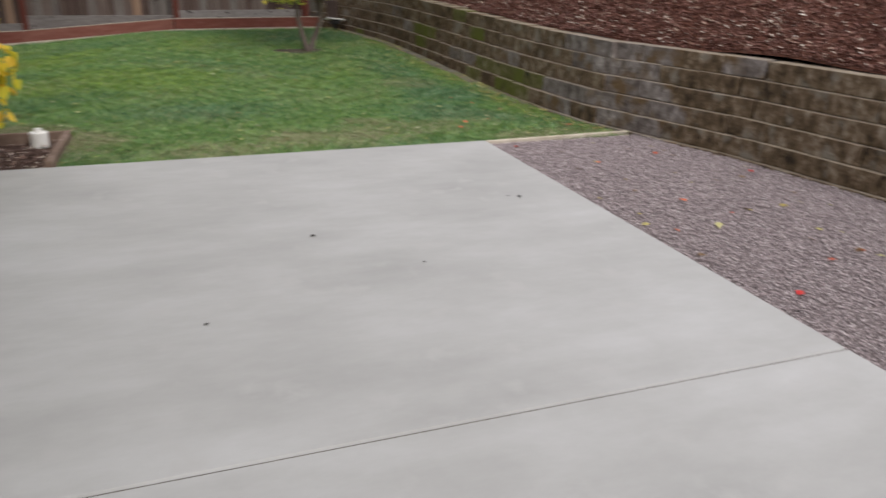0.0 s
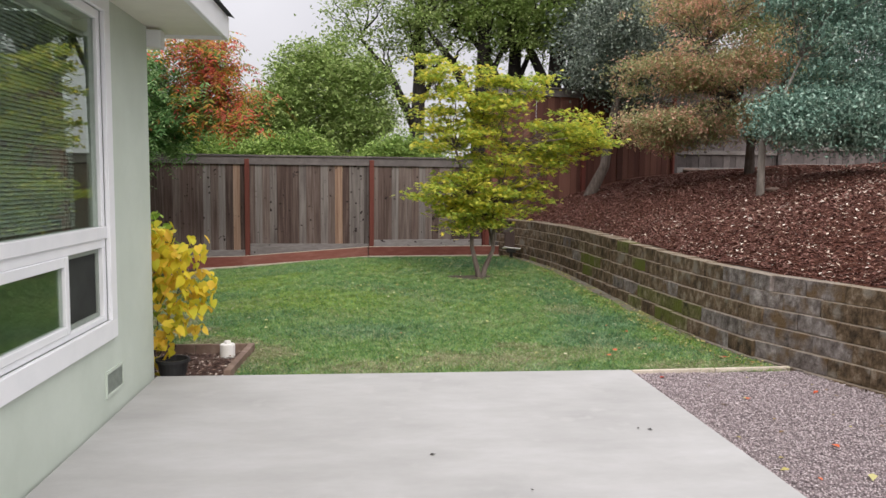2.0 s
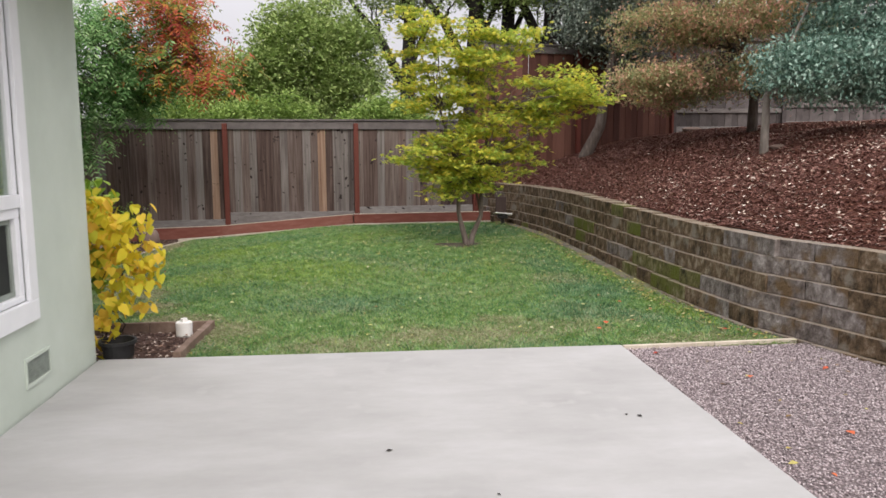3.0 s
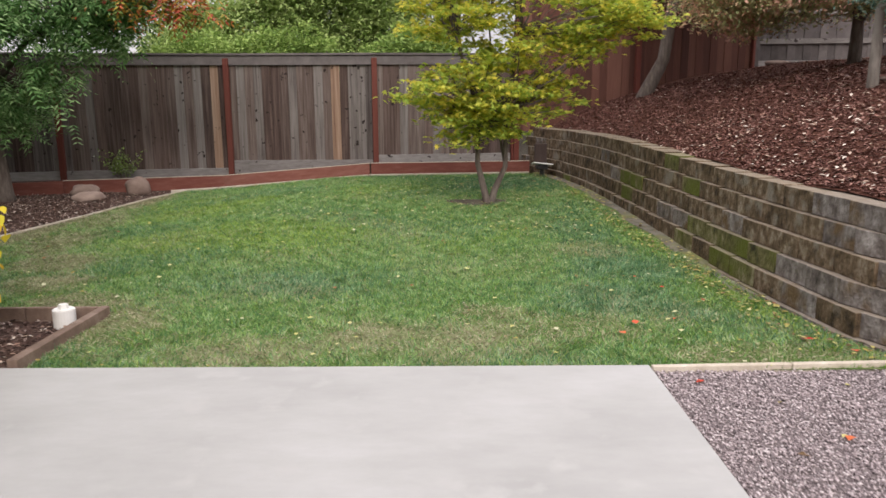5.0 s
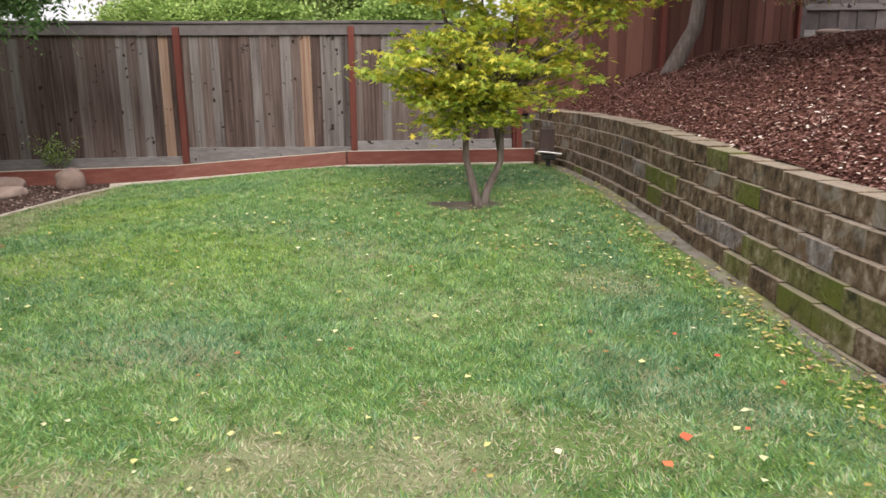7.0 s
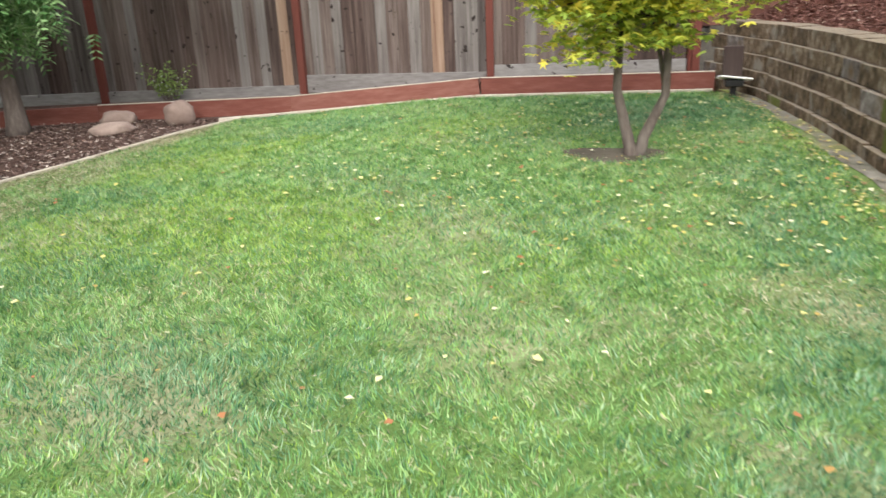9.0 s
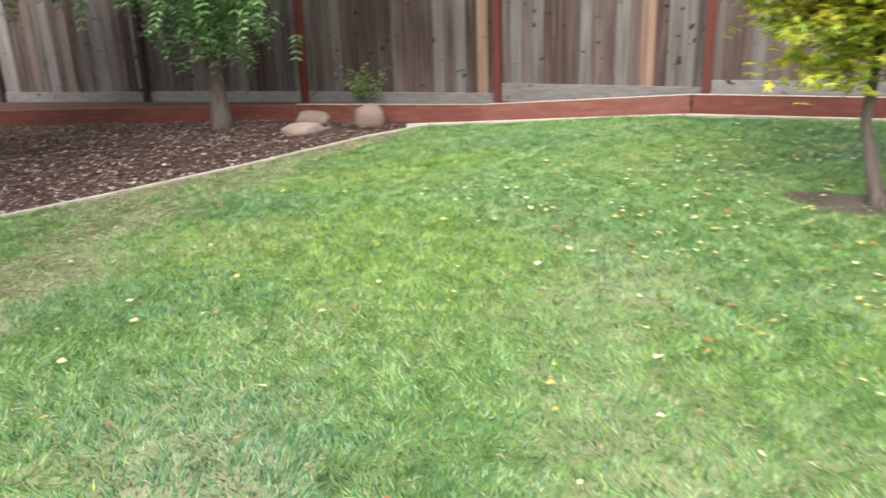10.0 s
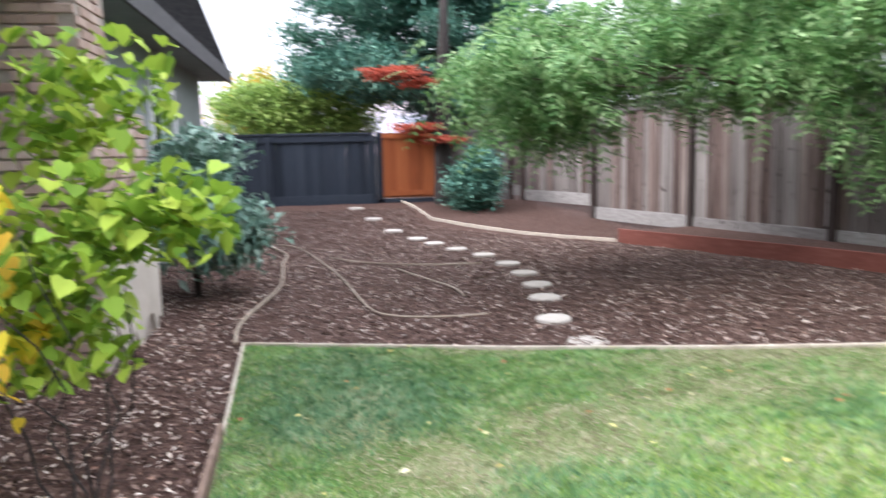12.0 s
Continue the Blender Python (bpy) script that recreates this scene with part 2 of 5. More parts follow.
# far hillside: the distance haze is painted into these pale stops
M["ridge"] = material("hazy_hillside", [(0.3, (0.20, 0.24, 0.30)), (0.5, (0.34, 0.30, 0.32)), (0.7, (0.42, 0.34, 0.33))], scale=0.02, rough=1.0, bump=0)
M["siding"] = material("grey_green_siding", [(0.3, (0.17, 0.20, 0.19)), (0.7, (0.22, 0.25, 0.24))], scale=3, rough=0.8, bump=0.2)
M["bark"] = material("grey_brown_bark", [(0.2, (0.06, 0.045, 0.038)), (0.5, (0.13, 0.105, 0.09)), (0.8, (0.23, 0.2, 0.175))], scale=6, rough=0.95, bump=0.9, fine=20, stretch=(3, 3, 0.7), bump_dist=0.02)
M["bark_pale"] = material("pale_grey_bark", [(0.2, (0.128, 0.109, 0.094)), (0.5, (0.210, 0.188, 0.165)), (0.8, (0.300, 0.270, 0.240))], scale=8, rough=0.95, bump=0.7, fine=25, stretch=(3, 3, 0.7))
M["bark_dark"] = material("dark_bark", [(0.2, (0.012, 0.01, 0.01)), (0.5, (0.03, 0.026, 0.024)), (0.8, (0.07, 0.06, 0.055))], scale=6, rough=0.95, bump=0.9, fine=20, stretch=(3, 3, 0.7), bump_dist=0.02)
G = {
    "maple": leaf_material("yellow_green_maple_leaf", [(0.2, (0.212, 0.324, 0.054)), (0.42, (0.445, 0.562, 0.096)), (0.56, (0.700, 0.713, 0.120)), (0.78, (0.900, 0.734, 0.120))], scale=1.5, rnd=0.45, through_light=0.5),
    "redbud": leaf_material("yellow_heart_leaf", [(0.2, (0.550, 0.550, 0.050)), (0.5, (0.750, 0.620, 0.050)), (0.85, (0.800, 0.500, 0.080))], scale=3),
    "lime": leaf_material("lime_green_leaf", [(0.2, (0.13, 0.25, 0.03)), (0.5, (0.28, 0.43, 0.05)), (0.85, (0.48, 0.58, 0.09))], scale=3),
    "bluegreen": leaf_material("blue_green_leaf", [(0.15, (0.069, 0.144, 0.109)), (0.5, (0.196, 0.328, 0.259)), (0.9, (0.483, 0.621, 0.529))], scale=3, through_light=0.15),
    "rust": leaf_material("rust_and_green_maple_leaf", [(0.2, (0.197, 0.269, 0.126)), (0.48, (0.393, 0.416, 0.196)), (0.60, (0.666, 0.403, 0.280)), (0.8, (0.900, 0.484, 0.463))], scale=1.1, rnd=0.3),
    "oak": leaf_material("dark_grey_green_leaf", [(0.15, (0.062, 0.091, 0.068)), (0.5, (0.158, 0.200, 0.158)), (0.9, (0.442, 0.497, 0.427))], scale=2, through_light=0.15),
    "green": leaf_material("mid_green_leaf", [(0.15, (0.14, 0.22, 0.06)), (0.5, (0.31, 0.42, 0.13)), (0.9, (0.54, 0.62, 0.27))], scale=1.2),
    "light": leaf_material("light_green_leaf", [(0.15, (0.12, 0.22, 0.05)), (0.5, (0.26, 0.38, 0.09)), (0.9, (0.44, 0.55, 0.18))], scale=1.2),
    "pistache": leaf_material("green_and_red_pinnate_leaf", [(0.36, (0.11, 0.19, 0.04)), (0.46, (0.33, 0.33, 0.06)), (0.51, (0.60, 0.32, 0.07)), (0.57, (0.60, 0.12, 0.07)), (0.68, (0.50, 0.12, 0.11)), (0.85, (0.36, 0.10, 0.10))], scale=1.6, rnd=0.3),
    "tree": leaf_material("deep_green_pinnate_leaf", [(0.15, (0.055, 0.14, 0.045)), (0.5, (0.150, 0.30, 0.095)), (0.85, (0.40, 0.56, 0.27))], scale=1.0),
    "cedar": leaf_material("dark_blue_green_needles", [(0.15, (0.039, 0.117, 0.091)), (0.5, (0.091, 0.221, 0.169)), (0.9, (0.234, 0.416, 0.312))], scale=0.8, through_light=0.1),
    "gold": leaf_material("gold_leaf", [(0.2, (0.3, 0.28, 0.03)), (0.8, (0.6, 0.42, 0.05))], scale=1),
    "scarlet": leaf_material("scarlet_leaf", [(0.2, (0.3, 0.06, 0.035)), (0.8, (0.55, 0.14, 0.09))], scale=2),
    "fallen": leaf_material("fallen_yellow_leaf", [(0.1, (0.270, 0.108, 0.045)), (0.35, (0.405, 0.342, 0.090)), (0.7, (0.522, 0.504, 0.198)), (0.95, (0.558, 0.540, 0.360))], scale=6, through_light=0.1, rnd=0.95),
    "fallen_brown": leaf_material("yellow_and_brown_leaf", [(0.1, (0.12, 0.07, 0.04)), (0.4, (0.26, 0.17, 0.08)), (0.65, (0.42, 0.36, 0.10)), (0.95, (0.50, 0.47, 0.22))], scale=6, through_light=0.1, rnd=0.95),
    "fallen_red": leaf_material("fallen_red_leaf", [(0.2, (0.5, 0.03, 0.03)), (0.8, (0.6, 0.15, 0.06))], scale=6, through_light=0.1, rnd=0.95),
    "grass": leaf_material("grass_blade", [(0.28, (0.053, 0.135, 0.040)), (0.43, (0.123, 0.265, 0.075)), (0.58, (0.231, 0.400, 0.125)), (0.78, (0.462, 0.560, 0.290))], scale=9, through_light=0.25, rnd=0.4),
    "grass_dry": leaf_material("dry_grass_blade", [(0.28, (0.13, 0.14, 0.06)), (0.43, (0.26, 0.26, 0.13)), (0.58, (0.40, 0.38, 0.23)), (0.78, (0.58, 0.54, 0.38))], scale=9, through_light=0.15, rnd=0.4),
    "straw": leaf_material("dead_straw", [(0.28, (0.170, 0.145, 0.085)), (0.43, (0.289, 0.255, 0.162)), (0.58, (0.408, 0.365, 0.255)), (0.78, (0.527, 0.484, 0.365))], scale=9, through_light=0.1, rnd=0.5),
    "grass_lime": leaf_material("lime_grass_blade", [(0.28, (0.083, 0.175, 0.028)), (0.43, (0.175, 0.304, 0.046)), (0.58, (0.294, 0.432, 0.074)), (0.78, (0.460, 0.552, 0.166))], scale=9, through_light=0.3, rnd=0.4),
    "grass_lush": leaf_material("lush_grass_blade", [(0.28, (0.029, 0.090, 0.042)), (0.43, (0.074, 0.181, 0.082)), (0.58, (0.151, 0.294, 0.140)), (0.78, (0.370, 0.470, 0.310))], scale=9, through_light=0.2, rnd=0.4),
    "chip": material("bark_chip", [(0.1, (0.036, 0.022, 0.016)), (0.5, (0.108, 0.062, 0.048)), (0.8, (0.240, 0.168, 0.138)), (0.95, (0.552, 0.480, 0.420))], scale=9, rough=0.9, bump=0, island=True, rnd_mix=0.9),
    "chip_red": material("red_bark_chip", [(0.1, (0.065, 0.026, 0.021)), (0.5, (0.169, 0.072, 0.055)), (0.85, (0.325, 0.182, 0.150))], scale=9, rough=0.9, bump=0, island=True, rnd_mix=0.9),
    "litter": material("dry_leaf_litter", [(0.1, (0.26, 0.15, 0.11)), (0.5, (0.44, 0.33, 0.26)), (0.85, (0.66, 0.58, 0.50))], scale=9, rough=0.9, bump=0, island=True, rnd_mix=0.9),
}


# ---- mesh helpers ----
def mesh_object(name, bm, mat, smooth=False):
    me = bpy.data.meshes.new(name)
    bm.to_mesh(me)
    bm.free()
    for mm in (mat if isinstance(mat, (list, tuple)) else [mat]):
        me.materials.append(mm)
    if smooth:
        me.polygons.foreach_set("use_smooth", [True] * len(me.polygons))
    return new(name, me)


def part(name, bm, mat, parent, label="", smooth=False):
    ob = mesh_object(name, bm, mat, smooth)
    ob.parent = parent
    return tagged(ob, label)


def empty(name, x, y, z, label, category, group="", kind=""):
    ob = new(name)
    ob.location = (x, y, z)
    return tagged(ob, label, category, group, kind)


def box(bm, x0, x1, y0, y1, z0, z1, bevel=0.0, m=None):
    t = Matrix.Translation(((x0 + x1) / 2, (y0 + y1) / 2, (z0 + z1) / 2)) @ Matrix.Diagonal((x1 - x0, y1 - y0, z1 - z0, 1))
    r = bmesh.ops.create_cube(bm, size=1, matrix=(m or Matrix()) @ t)
    if bevel:
        es = {e for v in r["verts"] for e in v.link_edges}
        bmesh.ops.bevel(bm, geom=list(es), offset=bevel, segments=1, affect="EDGES")
    return bm


def box_bm(*a, bevel=0.0, m=None):
    return box(bmesh.new(), *a, bevel=bevel, m=m)


def raw(name, verts, faces, mat, parent=None, smooth=False):
    """A mesh from numpy arrays: verts N x 3, faces F x k."""
    verts, faces = np.asarray(verts, dtype=np.float32), np.asarray(faces, dtype=np.int32)
    me = bpy.data.meshes.new(name)
    k = faces.shape[1]
    me.vertices.add(len(verts))
    me.vertices.foreach_set("co", verts.ravel())
    me.loops.add(faces.size)
    me.loops.foreach_set("vertex_index", faces.ravel())
    me.polygons.add(len(faces))
    me.polygons.foreach_set("loop_start", np.arange(0, faces.size, k, dtype=np.int32))
    me.update(calc_edges=True)
    if smooth:
        me.polygons.foreach_set("use_smooth", np.ones(len(faces), dtype=bool))
    me.materials.append(mat)
    ob = new(name, me)
    ob.parent = parent
    return ob


def leaves(centres, size, flat=0.5, aspect=0.6, droop=0.0, seed=1, jitter=0.35, fold=0.15):
    """Folded rhombic leaves at the centres: arrays for raw()."""
    r = np.random.default_rng(seed)
    n = len(centres)
    a = r.uniform(0, 2 * np.pi, n)
    tilt = r.normal(0, 1 - flat, n) - droop
    d = np.stack([np.cos(a) * np.cos(tilt), np.sin(a) * np.cos(tilt), np.sin(tilt)], 1)
    side = np.stack([-np.sin(a), np.cos(a), r.normal(0, 0.8 * (1 - flat), n)], 1)
    side /= np.linalg.norm(side, axis=1)[:, None]
    s = (size * (1 + jitter * r.uniform(-1, 1, n)))[:, None]
    up = np.cross(d, side)
    c = np.asarray(centres)
    p0, p2 = c - d * s * 0.5, c + d * s * 0.5
    p1 = c + side * s * aspect * 0.5 + up * s * fold - d * s * 0.08
    p3 = c - side * s * aspect * 0.5 + up * s * fold - d * s * 0.08
    v = np.stack([p0, p1, p2, p3], 1).reshape(-1, 3)
    f = np.arange(4 * n).reshape(-1, 4)
    f3 = np.concatenate([f[:, [0, 1, 2]], f[:, [0, 2, 3]]])
    return v, f3


def heart_leaves(centres, size, droop, seed, up_tilt=0.35):
    """Drooping heart-shaped leaves of eight outline points, cupped along the midrib."""
    r = np.random.default_rng(seed)
    n = len(centres)
    a, tilt = r.uniform(0, 2 * np.pi, n), r.normal(-droop, up_tilt, n)
    d = np.stack([np.cos(a) * np.cos(tilt), np.sin(a) * np.cos(tilt), np.sin(tilt)], 1)
    side = np.stack([-np.sin(a), np.cos(a), r.normal(0, 0.35, n)], 1)
    side /= np.linalg.norm(side, axis=1)[:, None]
    up = np.cross(d, side)
    s = size * r.uniform(0.55, 1.2, n)
    shape = np.array([(-0.42, 0, 0), (-0.5, 0.26, 0.05), (-0.2, 0.48, 0.1), (0.18, 0.33, 0.06), (0.55, 0, -0.08), (0.18, -0.33, 0.06), (-0.2, -0.48, 0.1), (-0.5, -0.26, 0.05)])
    v = np.asarray(centres)[:, None] + s[:, None, None] * (shape[None, :, 0:1] * d[:, None] + shape[None, :, 1:2] * side[:, None] + shape[None, :, 2:3] * up[:, None])
    f0 = np.array([(0, k, k + 1) for k in range(1, 7)])
    f = (np.arange(n)[:, None, None] * 8 + f0[None]).reshape(-1, 3)
    return v.reshape(-1, 3), f


def star_leaves(centres, size, droop, seed, up_tilt=0.3):
    """Five-lobed maple leaves, gently drooping."""
    r = np.random.default_rng(seed)
    n = len(centres)
    a, tilt = r.uniform(0, 2 * np.pi, n), r.normal(-droop, up_tilt, n)
    d = np.stack([np.cos(a) * np.cos(tilt), np.sin(a) * np.cos(tilt), np.sin(tilt)], 1)
    side = np.stack([-np.sin(a), np.cos(a), r.normal(0, 0.3, n)], 1)
    side /= np.linalg.norm(side, axis=1)[:, None]
    up = np.cross(d, side)
    s = size * r.uniform(0.6, 1.2, n)
    shape = [(-0.35, 0.0, 0.0)]
    for k in range(9):
        q = math.radians(-124 + 31 * k)
        rad = (0.62 if k == 4 else 0.54) if k % 2 == 0 else 0.2
        shape.append((math.cos(q) * rad, math.sin(q) * rad, -0.08 if k % 2 == 0 else 0.02))
    shape = np.array(shape)
    v = np.asarray(centres)[:, None] + s[:, None, None] * (shape[None, :, 0:1] * d[:, None] + shape[None, :, 1:2] * side[:, None] + shape[None, :, 2:3] * up[:, None])
    f0 = np.array([(0, k, k + 1) for k in range(1, 9)])
    f = (np.arange(n)[:, None, None] * 10 + f0[None]).reshape(-1, 3)
    return v.reshape(-1, 3), f


def fronds(centres, length, leaflet, droop, seed, pairs=5):
    """Feathered leaves: pairs of narrow leaflets along a drooping stalk."""
    r = np.random.default_rng(seed)
    c = np.asarray(centres)
    n = len(c)
    a, tilt = r.uniform(0, 2 * np.pi, n), r.normal(-droop, 0.35, n)
    d = np.stack([np.cos(a) * np.cos(tilt), np.sin(a) * np.cos(tilt), np.sin(tilt)], 1)
    side = np.stack([-np.sin(a), np.cos(a), r.normal(0, 0.3, n)], 1)
    side /= np.linalg.norm(side, axis=1)[:, None]
    L = length * r.uniform(0.7, 1.2, n)
    out = []
    for k in range(pairs):
        t = (k + 0.6) / pairs
        base = c + d * (L * t)[:, None] - np.array([0, 0, 1.0]) * (0.25 * L * t * t)[:, None]
        for sg in (-1, 1):
            ld = side * sg * 0.85 + d * 0.5 + np.array([0, 0, -0.25])
            ld /= np.linalg.norm(ld, axis=1)[:, None]
            w = np.cross(ld, np.cross(d, side))
            w /= np.linalg.norm(w, axis=1)[:, None]
            ll = (leaflet * (1 - 0.35 * t) * r.uniform(0.8, 1.2, n))[:, None]
            out.append(np.stack([base, base + ld * ll * 0.4 + w * ll * 0.15, base + ld * ll, base + ld * ll * 0.4 - w * ll * 0.15], 1))
    v = np.concatenate(out).reshape(-1, 3)
    f = np.arange(len(v)).reshape(-1, 4)
    return v, np.concatenate([f[:, [0, 1, 2]], f[:, [0, 2, 3]]])


def tube(bm, pts, radii, sides=8):
    rings = []
    up = Vector((0.13, 0.97, 0.2))
    for i, p in enumerate(pts):
        a = Vector(pts[max(i - 1, 0)])
        b = Vector(pts[min(i + 1, len(pts) - 1)])
        d = (b - a).normalized()
        u = d.cross(up)
        if u.length < 0.1:
            u = d.cross(Vector((1, 0, 0)))
        u.normalize()
        w = d.cross(u)
        rings.append([bm.verts.new(Vector(p) + (u * math.cos(q) + w * math.sin(q)) * radii[i]) for q in [2 * math.pi * k / sides for k in range(sides)]])
    for r0, r1 in zip(rings, rings[1:]):
        for k in range(sides):
            bm.faces.new((r0[k], r0[(k + 1) % sides], r1[(k + 1) % sides], r1[k]))
    for r in (rings[0][::-1], rings[-1]):
        bm.faces.new(r)


def limb(bm, r, a, b, r0, r1, wob=0.08, n=6, sides=7):
    a, b = Vector(a), Vector(b)
    pts, rad = [], []
    for i in range(n + 1):
        t = i / n
        p = a.lerp(b, t)
        if 0 < i < n:
            k = (b - a).length * wob
            p = p + Vector((r.uniform(-k, k), r.uniform(-k, k), r.uniform(-k, k) * 0.5))
        pts.append(p)
        rad.append(r0 + (r1 - r0) * t)
    tube(bm, pts, rad, sides)
    return pts


def clumps(r, centre, radii, n, clump_r, per, flat=0.35, shell=0.55):
    """Points in uneven, flattened clumps spread over an ellipsoid's outer part."""
    out, cs = [], []
    for _ in range(n):
        d = r.normal(0, 1, 3)
        d /= np.linalg.norm(d)
        k = shell + (1 - shell) * r.uniform(0, 1) ** 0.7
        c = np.array(centre) + d * np.array(radii) * k * r.uniform(0.75, 1.08)
        cs.append(c)
        cr = clump_r * r.uniform(0.5, 1.3)
        m = max(4, int(per * (cr / clump_r) ** 2))
        out.append(c + r.normal(0, 1, (m, 3)) * np.array([cr, cr, cr * flat]) * 0.5)
    return np.concatenate(out), cs


def tree(name, base, stems, crowns, bark, leaf, label, category="tree", leaf_size=0.07, per=120, clump_r=0.35, seed=3, flat=0.4,
         n_clumps=60, leaf_flat=0.5, aspect=0.6, droop=0.0, shell=0.5, branch_r=0.02, style="plain", autumn=()):
    """stems: lists of (x, y, z, radius) off the base. crowns: (centre, radii, share) off the base."""
    r = np.random.default_rng(seed)
    rr = random.Random(seed)
    ob = empty(name, *base, label, category)
    bm = bmesh.new()
    tips = []
    for s in stems:
        tube(bm, [p[:3] for p in s], [p[3] for p in s], 9)
        tips += [(Vector(p[:3]), p[3]) for p in s[len(s) // 2:]]
    total = sum(c[2] for c in crowns)
    pts = []
    for centre, radii, share in crowns:
        p, cs = clumps(r, centre, radii, max(3, int(n_clumps * share / total)), clump_r, per, flat, shell)
        pts.append(p)
        for c in cs[:: max(1, len(cs) // 16)]:
            t, tr = min(tips, key=lambda q: (q[0] - Vector(c)).length + (0.6 if q[0].z > c[2] else 0))
            limb(bm, rr, t, c, min(tr * 0.6, branch_r * 1.6), branch_r * 0.25, 0.07, 5, 5)
    part("trunk", bm, bark, ob, smooth=True)
    def foliage(p, mat):
        if style == "star":
            v, f = star_leaves(p, leaf_size, droop, seed)
        elif style == "frond":
            v, f = fronds(p, leaf_size * 2.6, leaf_size, droop, seed)
        else:
            v, f = leaves(p, leaf_size, leaf_flat, aspect, droop, seed)
        return raw("crown", v, f, mat, ob)
    foliage(np.concatenate(pts[:len(pts) - len(autumn)]), leaf)
    for k, mat in enumerate(autumn):
        tagged(foliage(pts[len(pts) - len(autumn) + k], mat), "crown tips turned red and orange")
    return ob


# ---- levels and lines of the plan ----
WALL_LINE = [(2.6, -9.0), (2.45, -6.0), (2.2, -3.5), (2.05, -2.2), (1.84, -1.0), (1.5, 0.05), (1.3, 0.6), (1.18, 1.8), (1.08, 3.2), (0.97, 4.5), (0.82, 6.5), (0.64, 7.95), (0.34, 8.9)]
WX, WY = [p[0] for p in WALL_LINE], [p[1] for p in WALL_LINE]


def smooth(a, b, x):
    t = np.clip((x - a) / (b - a), 0, 1)
    return t * t * (3 - 2 * t)


def wall_x(y):
    return np.interp(y, WY, WX)


def level(x, y):
    """Height of the lawn and of the beds."""
    return -0.035 + 0.2 * smooth(-5.2, -2.2, x) * smooth(1.0, 6.5, y) + 0.34 * smooth(-12.5, -17, x)


def hill(x, y):
    d = np.maximum(x - wall_x(y) - 0.3, 0)
    return 0.745 + 1.36 * (1 - np.exp(-d / 2.2)) + 0.02 * np.sin(x * 2.1 + y * 1.3) + 0.02 * np.sin(y * 2.9 - x)


def sheet(name, xs, ys, zf, mat, kind="structure"):
    X, Y = np.meshgrid(xs, ys)
    Z = zf(X, Y)
    v = np.stack([X, Y, Z], -1).reshape(-1, 3)
    w, h = len(xs), len(ys)
    i = (np.arange(h - 1)[:, None] * w + np.arange(w - 1)[None]).ravel()
    ob = raw(name, v, np.stack([i, i + 1, i + w + 1, i + w], 1), mat, smooth=True)
    return tagged(ob, kind=kind)


def ground_z(x, y):
    base = level(x, y) - 0.09
    east = hill(x, y) - 0.10
    return np.where(x > wall_x(y) + 0.7, east, base)


gx = np.concatenate([[-2500, -600, -150, -60, -30], np.arange(-22, 14, 0.3), [18, 30, 60, 150, 600, 2500]])
gy = np.concatenate([[-2500, -600, -150, -60, -30], np.arange(-12, 14, 0.3), [18, 30, 60, 150, 600, 2500]])
sheet("ground", gx, gy, ground_z, M["soil"])

# patio of two pours with a joint between them
for y0, y1 in ((-3.916, 0.0), (-10.0, -3.924)):
    ob = mesh_object("patio_slab", box_bm(-4.025, 0.0, y0, y1, -0.12, 0.0, bevel=0.008), M["concrete"])
    tagged(ob, kind="structure")
jb = mesh_object("patio_joint", box_bm(-4.04, -0.002, -3.93, -3.91, -0.11, -0.009), M["soil"])
tagged(jb, kind="structure")

# lawn
LEFT = ([-6.68, -6.12, -5.79, -5.57, -5.38, -5.15, -4.7, -2.3, 0.3, 1.6], [0.98, 2.8, 4.2, 5.4, 7.0, 7.95, 8.08, 8.15, 8.45, 8.5])


def lawn_top(x):
    return np.interp(x, *LEFT)


def lawn_bottom(x):
    return np.where(x < -3.42, np.interp(x, [-6.68, -3.95], [0.98, 1.08]), 0.003)


def column_sheet(name, xs, lo, hi, zf, mat, n=40):
    U = np.linspace(0, 1, n)[:, None]
    X = np.repeat(np.asarray(xs)[None], n, 0)
    Y = lo(xs)[None] * (1 - U) + hi(xs)[None] * U
    v = np.stack([X, Y, zf(X, Y)], -1).reshape(-1, 3)
    w = len(xs)
    i = (np.arange(n - 1)[:, None] * w + np.arange(w - 1)[None]).ravel()
    return tagged(raw(name, v, np.stack([i, i + 1, i + w + 1, i + w], 1), mat, smooth=True), kind="structure")


lx = np.unique(np.concatenate([np.arange(-6.68, 1.5, 0.15), LEFT[0][:6], [-3.421, -3.419]]))
column_sheet("lawn", lx, lawn_bottom, lawn_top, level, M["grass_soil"])
sheet("mulch_bed", np.arange(-20, -3.4, 0.25), np.arange(-2.0, 8.6, 0.25), lambda x, y: level(x, y) - 0.03 + 0.012 * np.sin(x * 7) * np.sin(y * 6), M["mulch"])
gys = np.arange(-10, 0.01, 0.2)
U = np.linspace(0, 1, 10)[None]
GXm = 0.0 + U * (wall_x(gys)[:, None] + 0.1)
GYm = np.repeat(gys[:, None], 10, 1)
v = np.stack([GXm, GYm, np.full_like(GXm, -0.045)], -1).reshape(-1, 3)
i = (np.arange(len(gys) - 1)[:, None] * 10 + np.arange(9)[None]).ravel()
tagged(raw("gravel_bed", v, np.stack([i, i + 1, i + 11, i + 10], 1), M["gravel"]), kind="structure")
hy = np.arange(-10, 11.5, 0.2)
hu = np.concatenate([np.arange(0, 6, 0.2), np.arange(6, 14, 0.5)])[None]
HX = wall_x(hy)[:, None] + 0.36 + hu
